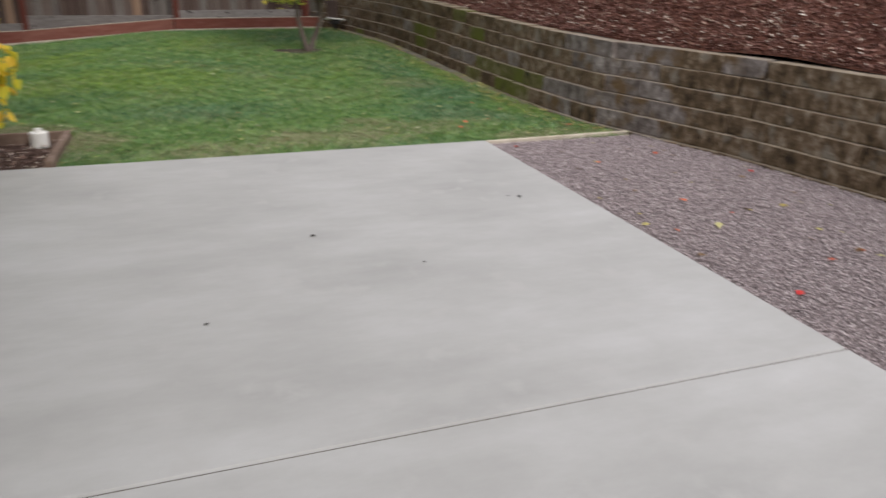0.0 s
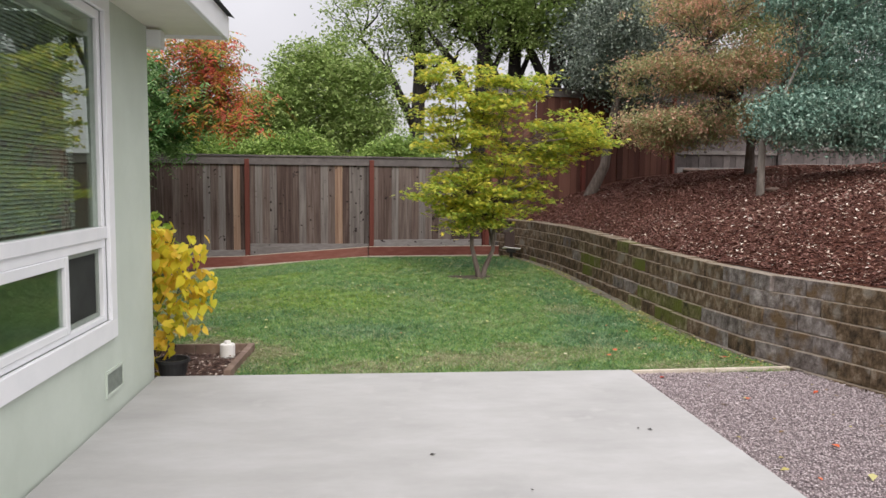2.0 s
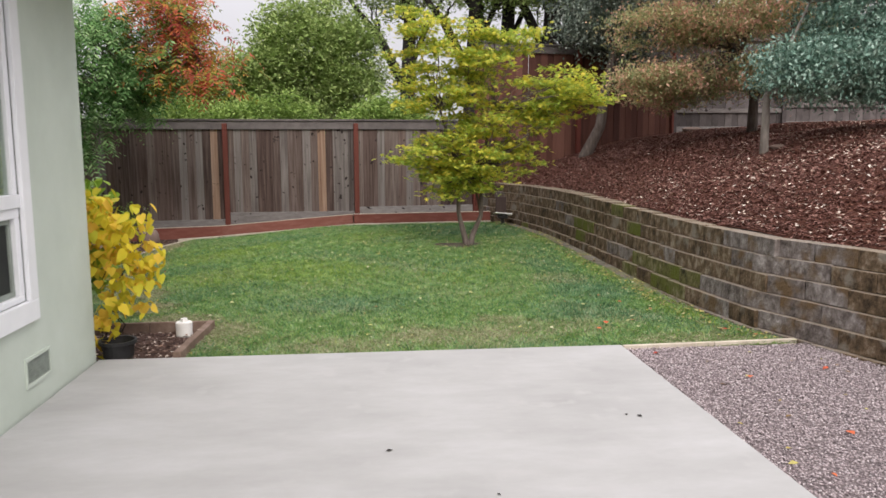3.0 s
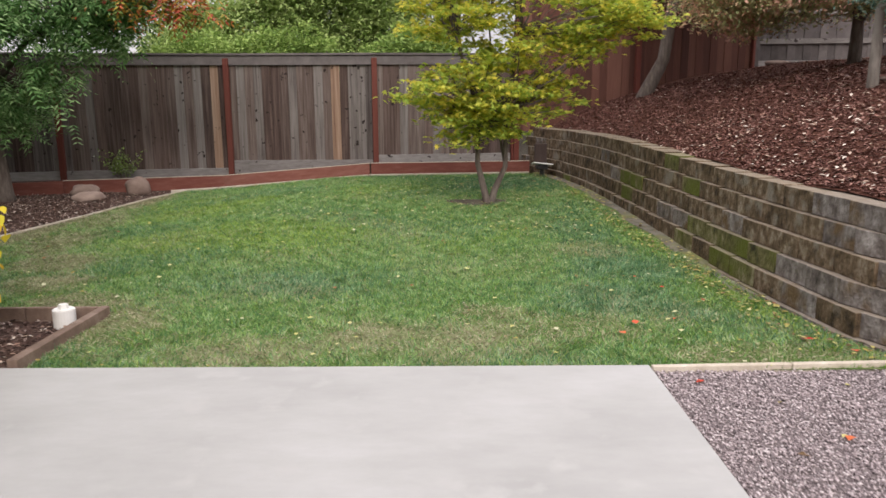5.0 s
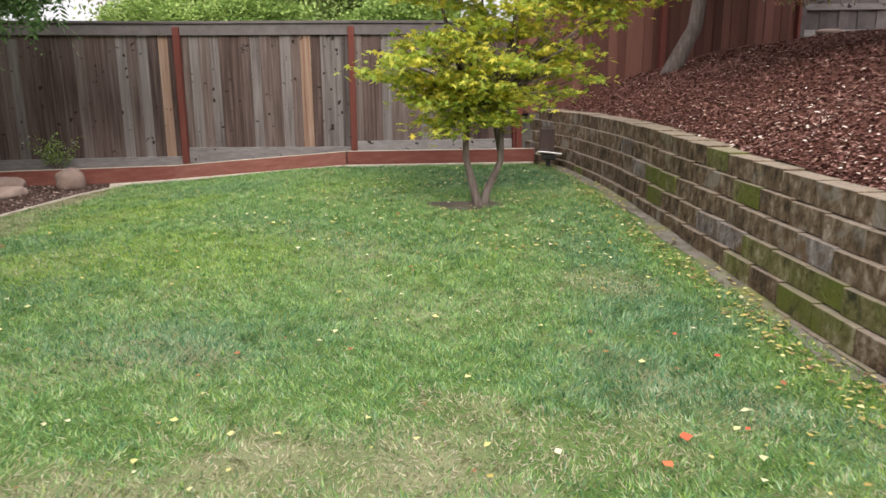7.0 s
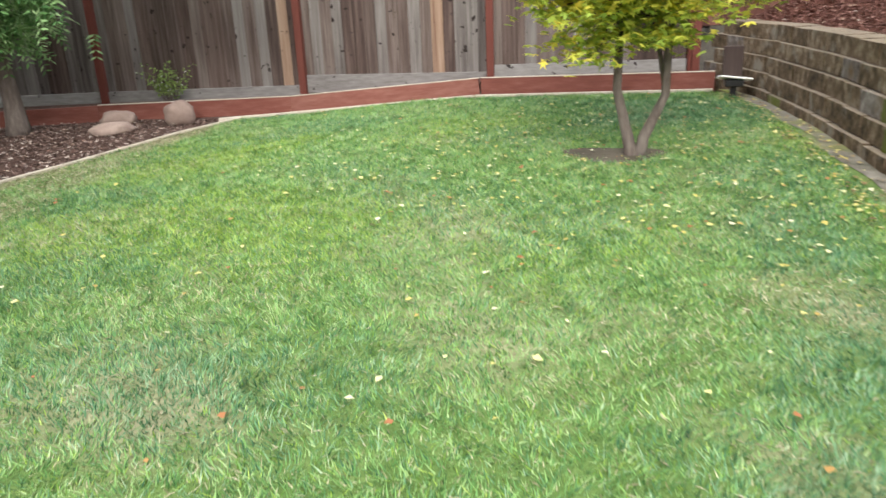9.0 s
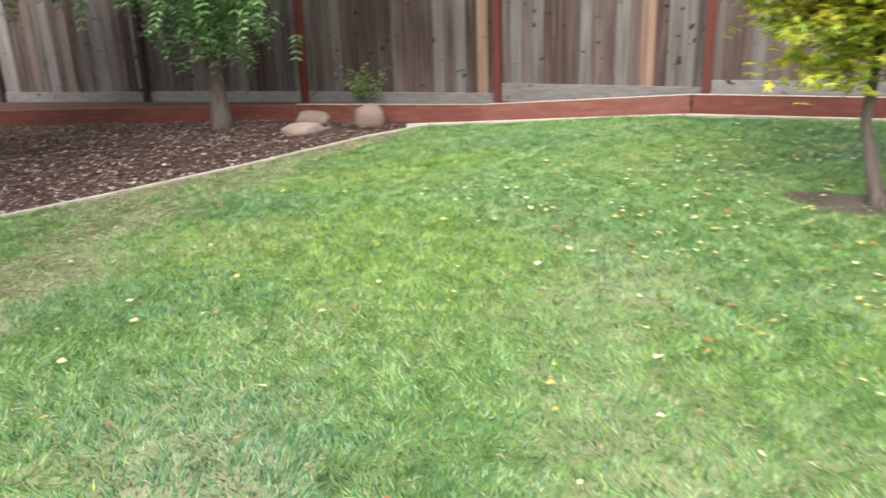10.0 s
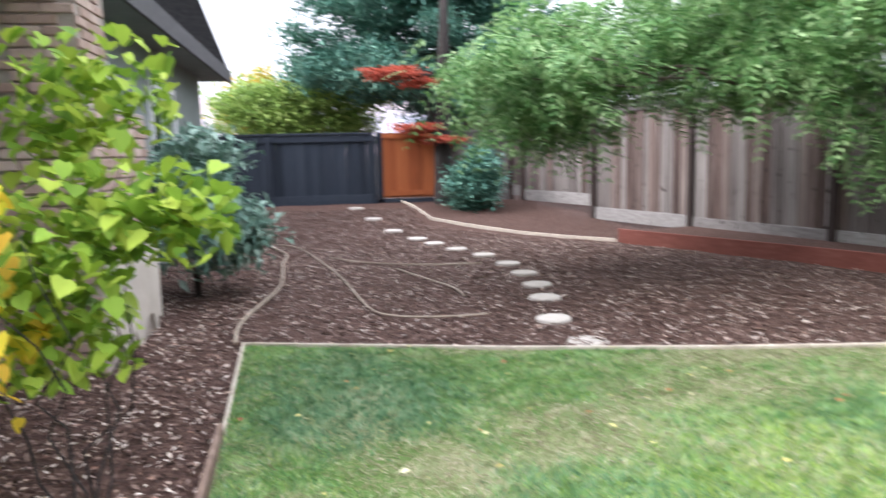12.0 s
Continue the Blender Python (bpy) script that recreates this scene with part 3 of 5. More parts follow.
HY = np.repeat(hy[:, None], hu.shape[1], 1)
v = np.stack([HX, HY, hill(HX, HY)], -1).reshape(-1, 3)
w = hu.shape[1]
i = (np.arange(len(hy) - 1)[:, None] * w + np.arange(w - 1)[None]).ravel()
tagged(raw("hillside", v, np.stack([i, i + 1, i + w + 1, i + w], 1), M["hill"], smooth=True), kind="structure")

ring = bmesh.new()
bmesh.ops.create_circle(ring, cap_ends=True, segments=28, radius=1)
for v_ in ring.verts:
    k_ = 1 + 0.15 * math.sin(math.atan2(v_.co.y, v_.co.x) * 3)
    x_, y_ = -0.70 + v_.co.x * 0.36 * k_, 5.3 + v_.co.y * 0.22 * k_
    v_.co = (x_, y_, float(level(x_, y_)) + 0.006)
tagged(mesh_object("bare_soil", ring, M["soil"]), kind="structure")
ys_ = np.arange(1.4, 8.7, 0.15)
vv, ff = [], []
for k, y_ in enumerate(ys_):
    for off in (-0.05, 0.10 + 0.03 * math.sin(y_ * 5)):
        x_ = float(wall_x(y_)) - off
        vv.append((x_, y_, float(level(x_, y_)) + 0.006))
ff = [(2 * k, 2 * k + 2, 2 * k + 3, 2 * k + 1) for k in range(len(ys_) - 1)]
tagged(raw("bare_strip", vv, ff, M["strip"]), kind="structure")

# ---- house ----
def house():
    st, wh = M["stucco"], M["white"]
    wx = -4.04
    w = mesh_object("wall_east", box_bm(wx - 0.15, wx, -12, -3.95, -0.15, 2.86), st)
    for a in ((wx - 0.15, wx, -0.9, 0.0, -0.15, 2.86), (wx - 0.15, wx, -3.95, -0.9, -0.15, 0.60), (wx - 0.15, wx, -3.95, -0.9, 2.74, 2.86)):
        b = bmesh.new()
        b.from_mesh(w.data)
        box(b, *a)
        b.to_mesh(w.data)
        b.free()
    tagged(w, kind="structure")
    n = mesh_object("wall_north", box_bm(-4.6, wx - 0.15, -0.15, 0.0, -0.15, 2.86), st)
    tagged(n, kind="structure")
    for name, a in (("wall_return", (-4.6, -4.45, -0.5, -0.15, -0.15, 2.86)), ("wall_recess", (-15.3, -4.6, -0.65, -0.5, -0.15, 2.75)),
                    ("wall_west", (-15.3, -15.15, -12, -0.65, -0.15, 2.75)), ("wall_south", (-15.3, wx, -12.15, -12, -0.15, 2.86))):
        tagged(mesh_object(name, box_bm(*a), st if name != "wall_recess" else M["siding"]), kind="structure")
    # eaves: soffit, fascia and roof
    tagged(mesh_object("soffit", box_bm(-4.6, -3.50, -12.3, 0.32, 2.82, 2.845), M["soffit"]), kind="structure")
    tagged(mesh_object("fascia", box_bm(-3.5, -3.46, -12.3, 0.34, 2.79, 2.98, bevel=0.004), M["white"]), kind="structure")
    tagged(mesh_object("fascia_north", box_bm(-5.4, -3.5, 0.32, 0.345, 2.79, 2.98, bevel=0.004), M["white"]), kind="structure")
    tagged(mesh_object("eave_block", box_bm(-4.06, -3.93, 0.003, 0.12, 2.66, 2.80, bevel=0.006), M["white"]), kind="structure")
    b = bmesh.new()
    for ys in ((-12.4, 0.40),):
        vs = [b.verts.new(p) for p in ((-3.42, ys[0], 2.985), (-3.42, ys[1], 2.985), (-8.5, ys[1], 4.4), (-8.5, ys[0], 4.4), (-16.0, ys[0], 2.9), (-16.0, -0.05, 2.9), (-8.5, -0.05, 4.4))]
        b.faces.new((vs[0], vs[1], vs[2], vs[3]))
        b.faces.new((vs[3], vs[6], vs[5], vs[4]))
    r = bmesh.ops.solidify(b, geom=b.faces[:], thickness=0.05)
    tagged(mesh_object("roof", b, M["roof"]), kind="structure")
    tagged(mesh_object("soffit_recess", box_bm(-15.95, -5.4, -0.6, -0.05, 2.70, 2.73), M["siding"]), kind="structure")
    tagged(mesh_object("fascia_recess", box_bm(-15.97, -5.4, -0.05, -0.01, 2.66, 2.88), M["roof"]), kind="structure")
    # recessed windows
    for x0 in (-9.2, -12.6):
        wob = empty("window_2", x0, -0.5, 1.0, "grey framed recessed window in the siding", "window", kind="structure")
        bm = bmesh.new()
        for a in ((-0.05, 1.5, 0, 0.05, -0.05, 0.02), (-0.05, 1.5, 0, 0.05, 1.2, 1.27), (-0.05, 0.02, 0, 0.05, 0.02, 1.2), (1.43, 1.5, 0, 0.05, 0.02, 1.2), (0.7, 0.75, 0, 0.04, 0.02, 1.2)):
            box(bm, *a)
        part("window_frame", bm, M["white"], wob)
        part("pane", box_bm(0.02, 1.43, 0.004, 0.012, 0.02, 1.2), GLASS, wob)


def glass_material():
    m = bpy.data.materials.new("window_glass")
    m.use_nodes = True
    n, l = m.node_tree.nodes, m.node_tree.links
    n.remove(n["Principled BSDF"])
    g, t, mix, lw = n.new("ShaderNodeBsdfGlossy"), n.new("ShaderNodeBsdfTransparent"), n.new("ShaderNodeMixShader"), n.new("ShaderNodeLayerWeight")
    g.inputs["Roughness"].default_value = 0.01
    g.inputs["Color"].default_value = (0.85, 0.9, 0.85, 1)
    t.inputs["Color"].default_value = (0.72, 0.78, 0.72, 1)
    lw.inputs["Blend"].default_value = 0.5
    pw, sc = n.new("ShaderNodeMath"), n.new("ShaderNodeMath")
    pw.operation, sc.operation = "POWER", "MULTIPLY_ADD"
    pw.inputs[1].default_value, sc.inputs[1].default_value, sc.inputs[2].default_value = 3.0, 0.8, 0.06
    l.new(lw.outputs["Facing"], pw.inputs[0])
    l.new(pw.outputs[0], sc.inputs[0])
    l.new(sc.outputs[0], mix.inputs[0])
    l.new(t.outputs[0], mix.inputs[1])
    l.new(g.outputs[0], mix.inputs[2])
    l.new(mix.outputs[0], n["Material Output"].inputs["Surface"])
    return m


GLASS = glass_material()
house()


def main_window():
    w = empty("window_1", -4.04, -2.45, 0.60, "large white vinyl window with blinds above a low slider", "window", kind="structure")
    x0 = 0.0

    def add(name, boxes, mat, label="", bevel=0.004):
        bm = bmesh.new()
        for a in boxes:
            box(bm, *a, bevel=bevel)
        return part(name, bm, mat, w, label)
    # y runs from -1.55 to 1.54 about the middle; z from 0 at the opening's foot
    y0, y1, H = -1.5, 1.46, 2.17
    add("trim_bottom", [(x0, 0.03, y0 - 0.1, y1 + 0.05, -0.07, 0.06)], M["white"])
    add("trim_top", [(x0, 0.03, y0 - 0.1, y1 + 0.05, H - 0.06, H + 0.06)], M["white"])
    for n_, a in (("trim_side", (x0, 0.03, y1 - 0.06, y1 + 0.05, 0.06, H - 0.06)), ("trim_side", (x0, 0.03, y0 - 0.1, y0 + 0.02, 0.06, H - 0.06))):
        add(n_, [a], M["white"])
    add("window_frame", [(-0.09, -0.002, y0 + 0.02, y1 - 0.06, 0.06, 0.10), (-0.09, -0.002, y0 + 0.02, y1 - 0.06, 0.56, 0.62), (-0.09, 0.012, y0 + 0.02, y1 - 0.06, 0.62, 0.70),
                         (-0.09, -0.002, y0 + 0.02, y1 - 0.06, H - 0.12, H - 0.06), (-0.09, -0.002, y1 - 0.12, y1 - 0.06, 0.10, 0.56), (-0.09, -0.002, y1 - 0.12, y1 - 0.06, 0.70, H - 0.12),
                         (-0.09, -0.002, y0 + 0.02, y0 + 0.07, 0.10, H - 0.12)], M["white"])
    ys = 0.70
    add("sash", [(-0.045, 0.005, y0 + 0.07, ys, 0.10, 0.15), (-0.045, 0.005, y0 + 0.07, ys, 0.50, 0.56), (-0.045, 0.005, ys, ys + 0.055, 0.10, 0.56)], M["white"])
    add("screen_frame", [(-0.05, -0.03, ys + 0.056, y1 - 0.12, 0.10, 0.13), (-0.05, -0.03, ys + 0.056, y1 - 0.12, 0.53, 0.56), (-0.05, -0.03, y1 - 0.15, y1 - 0.12, 0.13, 0.53)], M["vent"], "grey insect screen frame", 0)
    add("screen", [(-0.045, -0.043, ys + 0.056, y1 - 0.15, 0.13, 0.53)], M["dark"], "dark insect screen mesh", 0)
    for a in ((-0.03, -0.024, y0 + 0.07, y1 - 0.12, 0.70, H - 0.12), (-0.022, -0.016, y0 + 0.07, ys, 0.15, 0.50)):
        p = add("pane", [a], GLASS, bevel=0)
        p.visible_shadow = False
    # blinds behind the upper pane
    b = empty("window_blind", -4.15, -2.4, 1.3, "lowered horizontal white slat blind behind the glass", "blind")
    me = None
    z = 1.32
    sl = box_bm(-0.012, 0.012, -1.45, 1.12, -0.001, 0.001, m=pose(0, 0, 0, 0, 50, 0))
    me = bpy.data.meshes.new("slat")
    sl.to_mesh(me)
    sl.free()
    me.materials.append(M["white"])
    k = 0
    while z < 2.56:
        o = new("slat", me)
        o.location = (0, 0, z - 1.3)
        o.parent = b
        z += 0.0235
        k += 1
    for yy in (-1.1, 0.0, 0.9):
        part("cord", box_bm(0.012, 0.014, yy, yy + 0.003, 0.03, 1.28), M["white"], b)
    part("headrail", box_bm(-0.02, 0.02, -1.46, 1.13, 1.27, 1.31), M["white"], b)
    # the room behind
    for name, a in (("room_wall", (-6.9, -6.8, -4.2, -0.8, -0.1, 2.7)), ("room_floor", (-6.8, -4.2, -4.2, -0.8, -0.1, 0.0)), ("room_ceiling", (-6.8, -4.2, -4.2, -0.8, 2.76, 2.8)),
                    ("room_wall_side", (-6.8, -4.2, -4.3, -4.2, -0.1, 2.7)), ("room_wall_side", (-6.8, -4.2, -0.8, -0.7, 0.0, 2.7))):
        tagged(mesh_object(name, box_bm(*a), M["soffit"]), kind="structure")
    v = empty("foundation_vent", -4.04, -0.96, 0.23, "pale green painted foundation vent with a wire screen", "vent")
    bm = bmesh.new()
    for a in ((0, 0.012, -0.18, 0.17, 0.07, 0.09), (0, 0.012, -0.18, 0.17, -0.09, -0.07), (0, 0.012, -0.18, -0.165, -0.07, 0.07), (0, 0.012, 0.155, 0.17, -0.07, 0.07)):
        box(bm, *a)
    part("frame", bm, M["stucco"], v)
    bm = bmesh.new()
    for kk in range(16):
        box(bm, 0.003, 0.005, -0.16 + kk * 0.02, -0.157 + kk * 0.02, -0.07, 0.07)
    for kk in range(7):
        box(bm, 0.005, 0.007, -0.165, 0.155, -0.06 + kk * 0.02, -0.057 + kk * 0.02)
    part("screen", bm, M["vent"], v)
    part("backing", box_bm(0.0005, 0.002, -0.165, 0.155, -0.07, 0.07), M["vent"], v)


main_window()


def chimney():
    c = empty("chimney", -6.2, 0.2, 0, "pale pink brick chimney with parged lower north face and a shoulder", "chimney")
    part("lower_shaft", box_bm(-1.5, -0.02, -0.68, -0.02, -0.1, 1.62), M["mortar"], c)
    part("upper_shaft", box_bm(-1.1, -0.42, -0.68, -0.17, 1.62, 4.9), M["mortar"], c)
    r = random.Random(8)
    outline = [(-1.52, 0.64)] + [(-1.4 + 0.14 * k, 0.64 + r.uniform(-0.025, 0.02)) for k in range(10)] + [(-0.02, 0.65)]
    outline += [(-0.02 - 0.1 * k, -0.1 + r.choice((0.0, 0.06, 0.14, 0.2))) for k in range(15)] + [(-1.52, 0.0)]
    rag = bmesh.new()
    face = rag.faces.new([rag.verts.new((x, 0.012, z)) for x, z in outline])
    solid = bmesh.ops.extrude_face_region(rag, geom=[face])
    bmesh.ops.translate(rag, vec=(0, -0.03, 0), verts=[g for g in solid["geom"] if isinstance(g, bmesh.types.BMVert)])
    bmesh.ops.recalc_face_normals(rag, faces=rag.faces[:])
    part("parging", rag, M["base_stucco"], c, "pale crumbling parging")
    r = random.Random(4)
    me = bpy.data.meshes.new("brick")
    bm = box_bm(-0.012, 0.012, -0.1, 0.1, -0.03, 0.03, bevel=0.006)
    bm.to_mesh(me)
    bm.free()
    me.materials.append(M["brick"])
    z, row = -0.01, 0
    while z < 3.7:
        low = z < 1.6
        x_east, x_west, y_n = (-0.01, -1.42, -0.02) if low else (-0.41, -1.02, -0.17)
        y = y_n - 0.1 - (0.105 if row % 2 else 0)
        while y > -0.66:
            o = new("brick", me)
            o.location = (x_east + r.uniform(-0.003, 0.005), y, z)
            o.parent = c
            y -= 0.212
        x = x_east - 0.11 - (0.0 if row % 2 else 0.105)
        while x > x_west and z > 0.66:
            o = new("brick", me)
            o.matrix_basis = pose(x, y_n + 0.002 + r.uniform(-0.003, 0.005), z, 0, 0, 90)
            o.parent = c
            x -= 0.212
        z += 0.072
        row += 1
    part("shoulder", box_bm(-1.5, -0.02, -0.68, -0.02, 1.62, 1.66, bevel=0.008), M["mortar"], c)


chimney()


# ---- retaining wall ----
def retaining_wall():
    wl_ = empty("retaining_wall", 1.1, 3.0, 0, "mossy concrete block retaining wall below the bark slope", "wall", kind="structure")
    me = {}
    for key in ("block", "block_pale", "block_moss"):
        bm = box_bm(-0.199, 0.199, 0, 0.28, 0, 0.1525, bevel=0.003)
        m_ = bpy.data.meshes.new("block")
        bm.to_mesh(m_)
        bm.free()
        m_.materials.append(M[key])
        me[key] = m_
    r = random.Random(5)
    pts = [Vector((x, y)) for x, y in WALL_LINE] + [Vector((0.22, 9.25))]
    seg = [(b - a).length for a, b in zip(pts, pts[1:])]
    total = sum(seg)

    def at(s):
        for a, b, g in zip(pts, pts[1:], seg):
            if s <= g:
                return a.lerp(b, max(0, s) / g), (b - a).normalized()
            s -= g
        return pts[-1].copy(), (pts[-1] - pts[-2]).normalized()
    for c in range(6):
        s = 0.2 if c % 2 else 0.0
        while s < total:
            p, d = at(s)
            nx, ny = d.y, -d.x
            off = 0.042 * c + r.uniform(-0.009, 0.007)
            x, y = p.x + nx * off, p.y + ny * off
            base = float(level(p.x, p.y)) if y > 0 else -0.035
            z = -0.15 + c * 0.1565 + base * 0.55 + r.uniform(-0.003, 0.003)
            pale = -0.3 < y < 1.35 and r.random() < 0.85 or r.random() < 0.05
            mossy = 0.9 < y < 3.4 and c < 3 and r.random() < 0.75 or 3.0 <= y < 8 and r.random() < 0.12
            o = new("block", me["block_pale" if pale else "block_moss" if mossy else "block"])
            o.matrix_world = Matrix.Translation((x, y, z)) @ Euler((0, r.uniform(-0.006, 0.006), math.atan2(d.y, d.x) + math.pi + r.uniform(-0.012, 0.012))).to_matrix().to_4x4()
            o.parent = wl_
            o.matrix_parent_inverse = Matrix.Translation((-1.1, -3.0, 0))
            s += 0.4


retaining_wall()


# ---- fences ----
def plank_mesh(w, h, t, mat, name="board"):
    bm = box_bm(-w / 2, w / 2, -t / 2, t / 2, 0, h, bevel=0.003)
    me = bpy.data.meshes.new(name)
    bm.to_mesh(me)
    bm.free()
    me.materials.append(mat)
    return me


def run_of_fence(name, pts, zf, top, label, board, post, group="", board_w=0.14, kick=True, cap=True, rail_mat=None, post_h=0.0, mid_rails=()):
    f = empty(name, pts[0][0], pts[0][1], 0, label, "fence", group)
    inv = Matrix.Translation((-pts[0][0], -pts[0][1], 0))
    r = random.Random(len(pts) + int(pts[0][0] * 10))
    shapes = {}

    def put(o, m):
        o.matrix_world = m
        o.parent = f
        o.matrix_parent_inverse = inv
    for k, (a, b) in enumerate(zip(pts, pts[1:])):
        a, b = Vector((a[0], a[1], 0)), Vector((b[0], b[1], 0))
        L, d = (b - a).length, (b - a).normalized()
        ang = math.atan2(d.y, d.x)
        z0 = float(zf((a.x + b.x) / 2, (a.y + b.y) / 2))
        t0 = top if not callable(top) else top((a.x + b.x) / 2)
        rot = Euler((0, 0, ang)).to_matrix().to_4x4()
        grey = 0.55 if a.x < -8 else 0.3 if a.x < -2.5 else 0.1
        n = max(1, round(L / board_w))
        w = L / n
        for i in range(n):
            wood = board
            if board is M["board"]:
                u = r.random()
                warm = (k, i) in ((6, n - 2), (7, int(0.73 * n)))
                wood = M["board_warm"] if warm else M["board_grey"] if u < grey else M["board_dark"] if u < 0.4 + 0.6 * grey else board
            key = (round(w, 2), round(t0 - z0, 2), wood.name)
            if key not in shapes:
                shapes[key] = plank_mesh(w + 0.004, t0 - z0 - 0.16, 0.018, wood)
            p = a + d * (i + 0.5) * w
            o = new("board", shapes[key])
            put(o, Matrix.Translation((p.x + d.y * -0.0, p.y, z0 + 0.14)) @ rot @ Euler((0, r.uniform(-0.003, 0.003), 0)).to_matrix().to_4x4() @ Matrix.Translation((0, (0.007 if i % 2 else -0.006) + r.uniform(-0.003, 0.003), 0)))
        rm = rail_mat or M["rail"]
        for zr in mid_rails:
            o = mesh_object("rail", box_bm(0.0, L, -0.05, -0.012, zr, zr + 0.09, bevel=0.003), M["kick"])
            put(o, Matrix.Translation((a.x, a.y, z0)) @ rot)
        if kick:
            o = mesh_object("kickboard", box_bm(0.045, L - 0.045, -0.045, -0.012, -0.06, 0.16, bevel=0.003), M["kick"] if rail_mat is None else rail_mat)
            put(o, Matrix.Translation((a.x, a.y, z0)) @ rot)
        if cap:
            o = mesh_object("rail", box_bm(0.0, L, -0.05, -0.012, -0.19, -0.04, bevel=0.003), rm)
            put(o, Matrix.Translation((a.x, a.y, t0 + 0.04)) @ rot)
            o = mesh_object("cap_rail", box_bm(-0.02, L + 0.02, -0.075, 0.06, -0.036, 0.0, bevel=0.004), rm)
            put(o, Matrix.Translation((a.x, a.y, t0 + 0.04)) @ rot)
    for k, a in enumerate(pts):
        z0 = float(zf(a[0], a[1]))
        t0 = top if not callable(top) else top(a[0])
        wood = M["post_dark"] if a[0] < -9 and post is M["post"] else post
        j = min(k, len(pts) - 2)
        ang = math.atan2(pts[j + 1][1] - pts[j][1], pts[j + 1][0] - pts[j][0])
        o = mesh_object("post", box_bm(-0.045, 0.045, -0.10, -0.012, -0.3, t0 - z0 - 0.04 + post_h, bevel=0.005), wood)
        put(o, Matrix.Translation((a[0], a[1], z0)) @ Euler((0, 0, ang)).to_matrix().to_4x4())
    return f


NORTH = [(-21.4, 4.4), (-19.05, 5.1), (-16.7, 5.8), (-14.35, 6.48), (-12.01, 7.16), (-9.67, 7.85), (-7.3, 8.45), (-4.68, 8.93), (-2.25, 8.98), (0.1, 9.33)]
run_of_fence("fence", NORTH, lambda x, y: level(x, y) + 0.12, 2.08, "weathered redwood board fence with red posts and grey cap rail", M["board"], M["post"])
run_of_fence("fence", [(0.14, 9.3), (2.3, 9.75), (4.5, 10.2)], lambda x, y: hill(x, y) - 0.42, lambda x: 2.7 if x < 1 else 3.6, "red brown board fence climbing the bark slope", M["board_red"], M["post"], kick=False)
run_of_fence("fence", [(4.55, 10.2), (6.9, 10.0), (9.3, 9.7), (11.7, 9.4), (14.0, 9.0)], lambda x, y: hill(x, y) - 0.1, 3.95, "old grey board fence on top of the slope", M["rail"], M["rail"], mid_rails=(0.45, 0.95))
run_of_fence("fence", [(-17.2, -1.6), (-17.2, 0.5), (-17.2, 2.66)], lambda x, y: level(x, y), 1.72, "black painted board fence beside the gate", M["black"], M["black"], rail_mat=M["black"])


def gate():
    g = empty("gate", -17.2, 2.84, float(level(-17.2, 2)), "orange stained board gate between black posts", "gate")
    me = plank_mesh(0.146, 1.34, 0.02, M["orange"])
    for k in range(8):
        o = new("board", me)
        o.matrix_world = pose(0.008 * (k % 2), 0.07 + k * 0.14, 0.08, 0, 0, 90)
        o.parent = g
    part("rail", box_bm(0.012, 0.05, 0, 1.13, 1.32, 1.43), M["orange"], g)
    part("rail", box_bm(0.012, 0.05, 0, 1.13, 0.12, 0.22), M["orange"], g)
    part("post", box_bm(-0.05, 0.05, 1.14, 1.27, -0.2, 1.45), M["black"], g)
    part("post", box_bm(-0.05, 0.05, -0.12, -0.003, -0.2, 1.45), M["black"], g)
    part("sill_board", box_bm(-0.05, 0.05, -2.0, 1.13, -0.05, 0.05), M["black"], g)


gate()
run_of_fence("fence", [(-17.2, 4.15), (-17.2, 5.6)], lambda x, y: level(x, y), 1.72, "weathered board fence behind the shrub", M["board"], M["post"])


# ---- planter boards and edging ----
def strip(name, pts, w, z0f, h, mat, label, kind="structure", foot=-0.12):
    """Timber laid end to end along a line, one board a stretch."""
    top = empty(name, pts[0][0], pts[0][1], 0, label, "edging", kind=kind)
    for a, b in zip(pts, pts[1:]):
        a, b = Vector((*a, 0)), Vector((*b, 0))
        L, d = (b - a).length, (b - a).normalized()
        za, zb = float(z0f(a.x, a.y)), float(z0f(b.x, b.y))
        bm = box_bm(0.003, L - 0.003, -w / 2, w / 2, foot, h, bevel=0.004)
        o = mesh_object("board", bm, mat)
        o.matrix_world = Matrix.Translation((a.x, a.y, za)) @ Euler((0, -math.atan2(zb - za, L), math.atan2(d.y, d.x))).to_matrix().to_4x4()
        o.parent = top
        o.matrix_parent_inverse = Matrix.Translation((-pts[0][0], -pts[0][1], 0))
    return top


PL = [(-11.76, 5.87), (-9.4, 6.98), (-7.1, 7.97), (-4.72, 8.52), (-2.3, 8.56), (0.35, 8.86)]
strip("planter_edge", PL, 0.04, level, 0.17, M["planter"], "red stained planter board along the fence")
strip("planter_cap", PL[2:], 0.048, lambda x, y: level(x, y) + 0.172, 0.008, M["edging"], "thin pale worn lip along the planter board", foot=0.0)
strip("lawn_edging", [(-5.37, 7.85), (-4.7, 8.12), (-2.3, 8.18), (0.3, 8.48)], 0.03, level, 0.03, M["edging"], "pale timber edging behind the lawn")
strip("bed_edging", [(-5.1, 8.05), (-5.38, 7.0), (-5.57, 5.4), (-5.79, 4.2), (-6.12, 2.8), (-6.68, 0.96)], 0.018, level, 0.028, M["edging"], "pale thin bender board between lawn and bark")
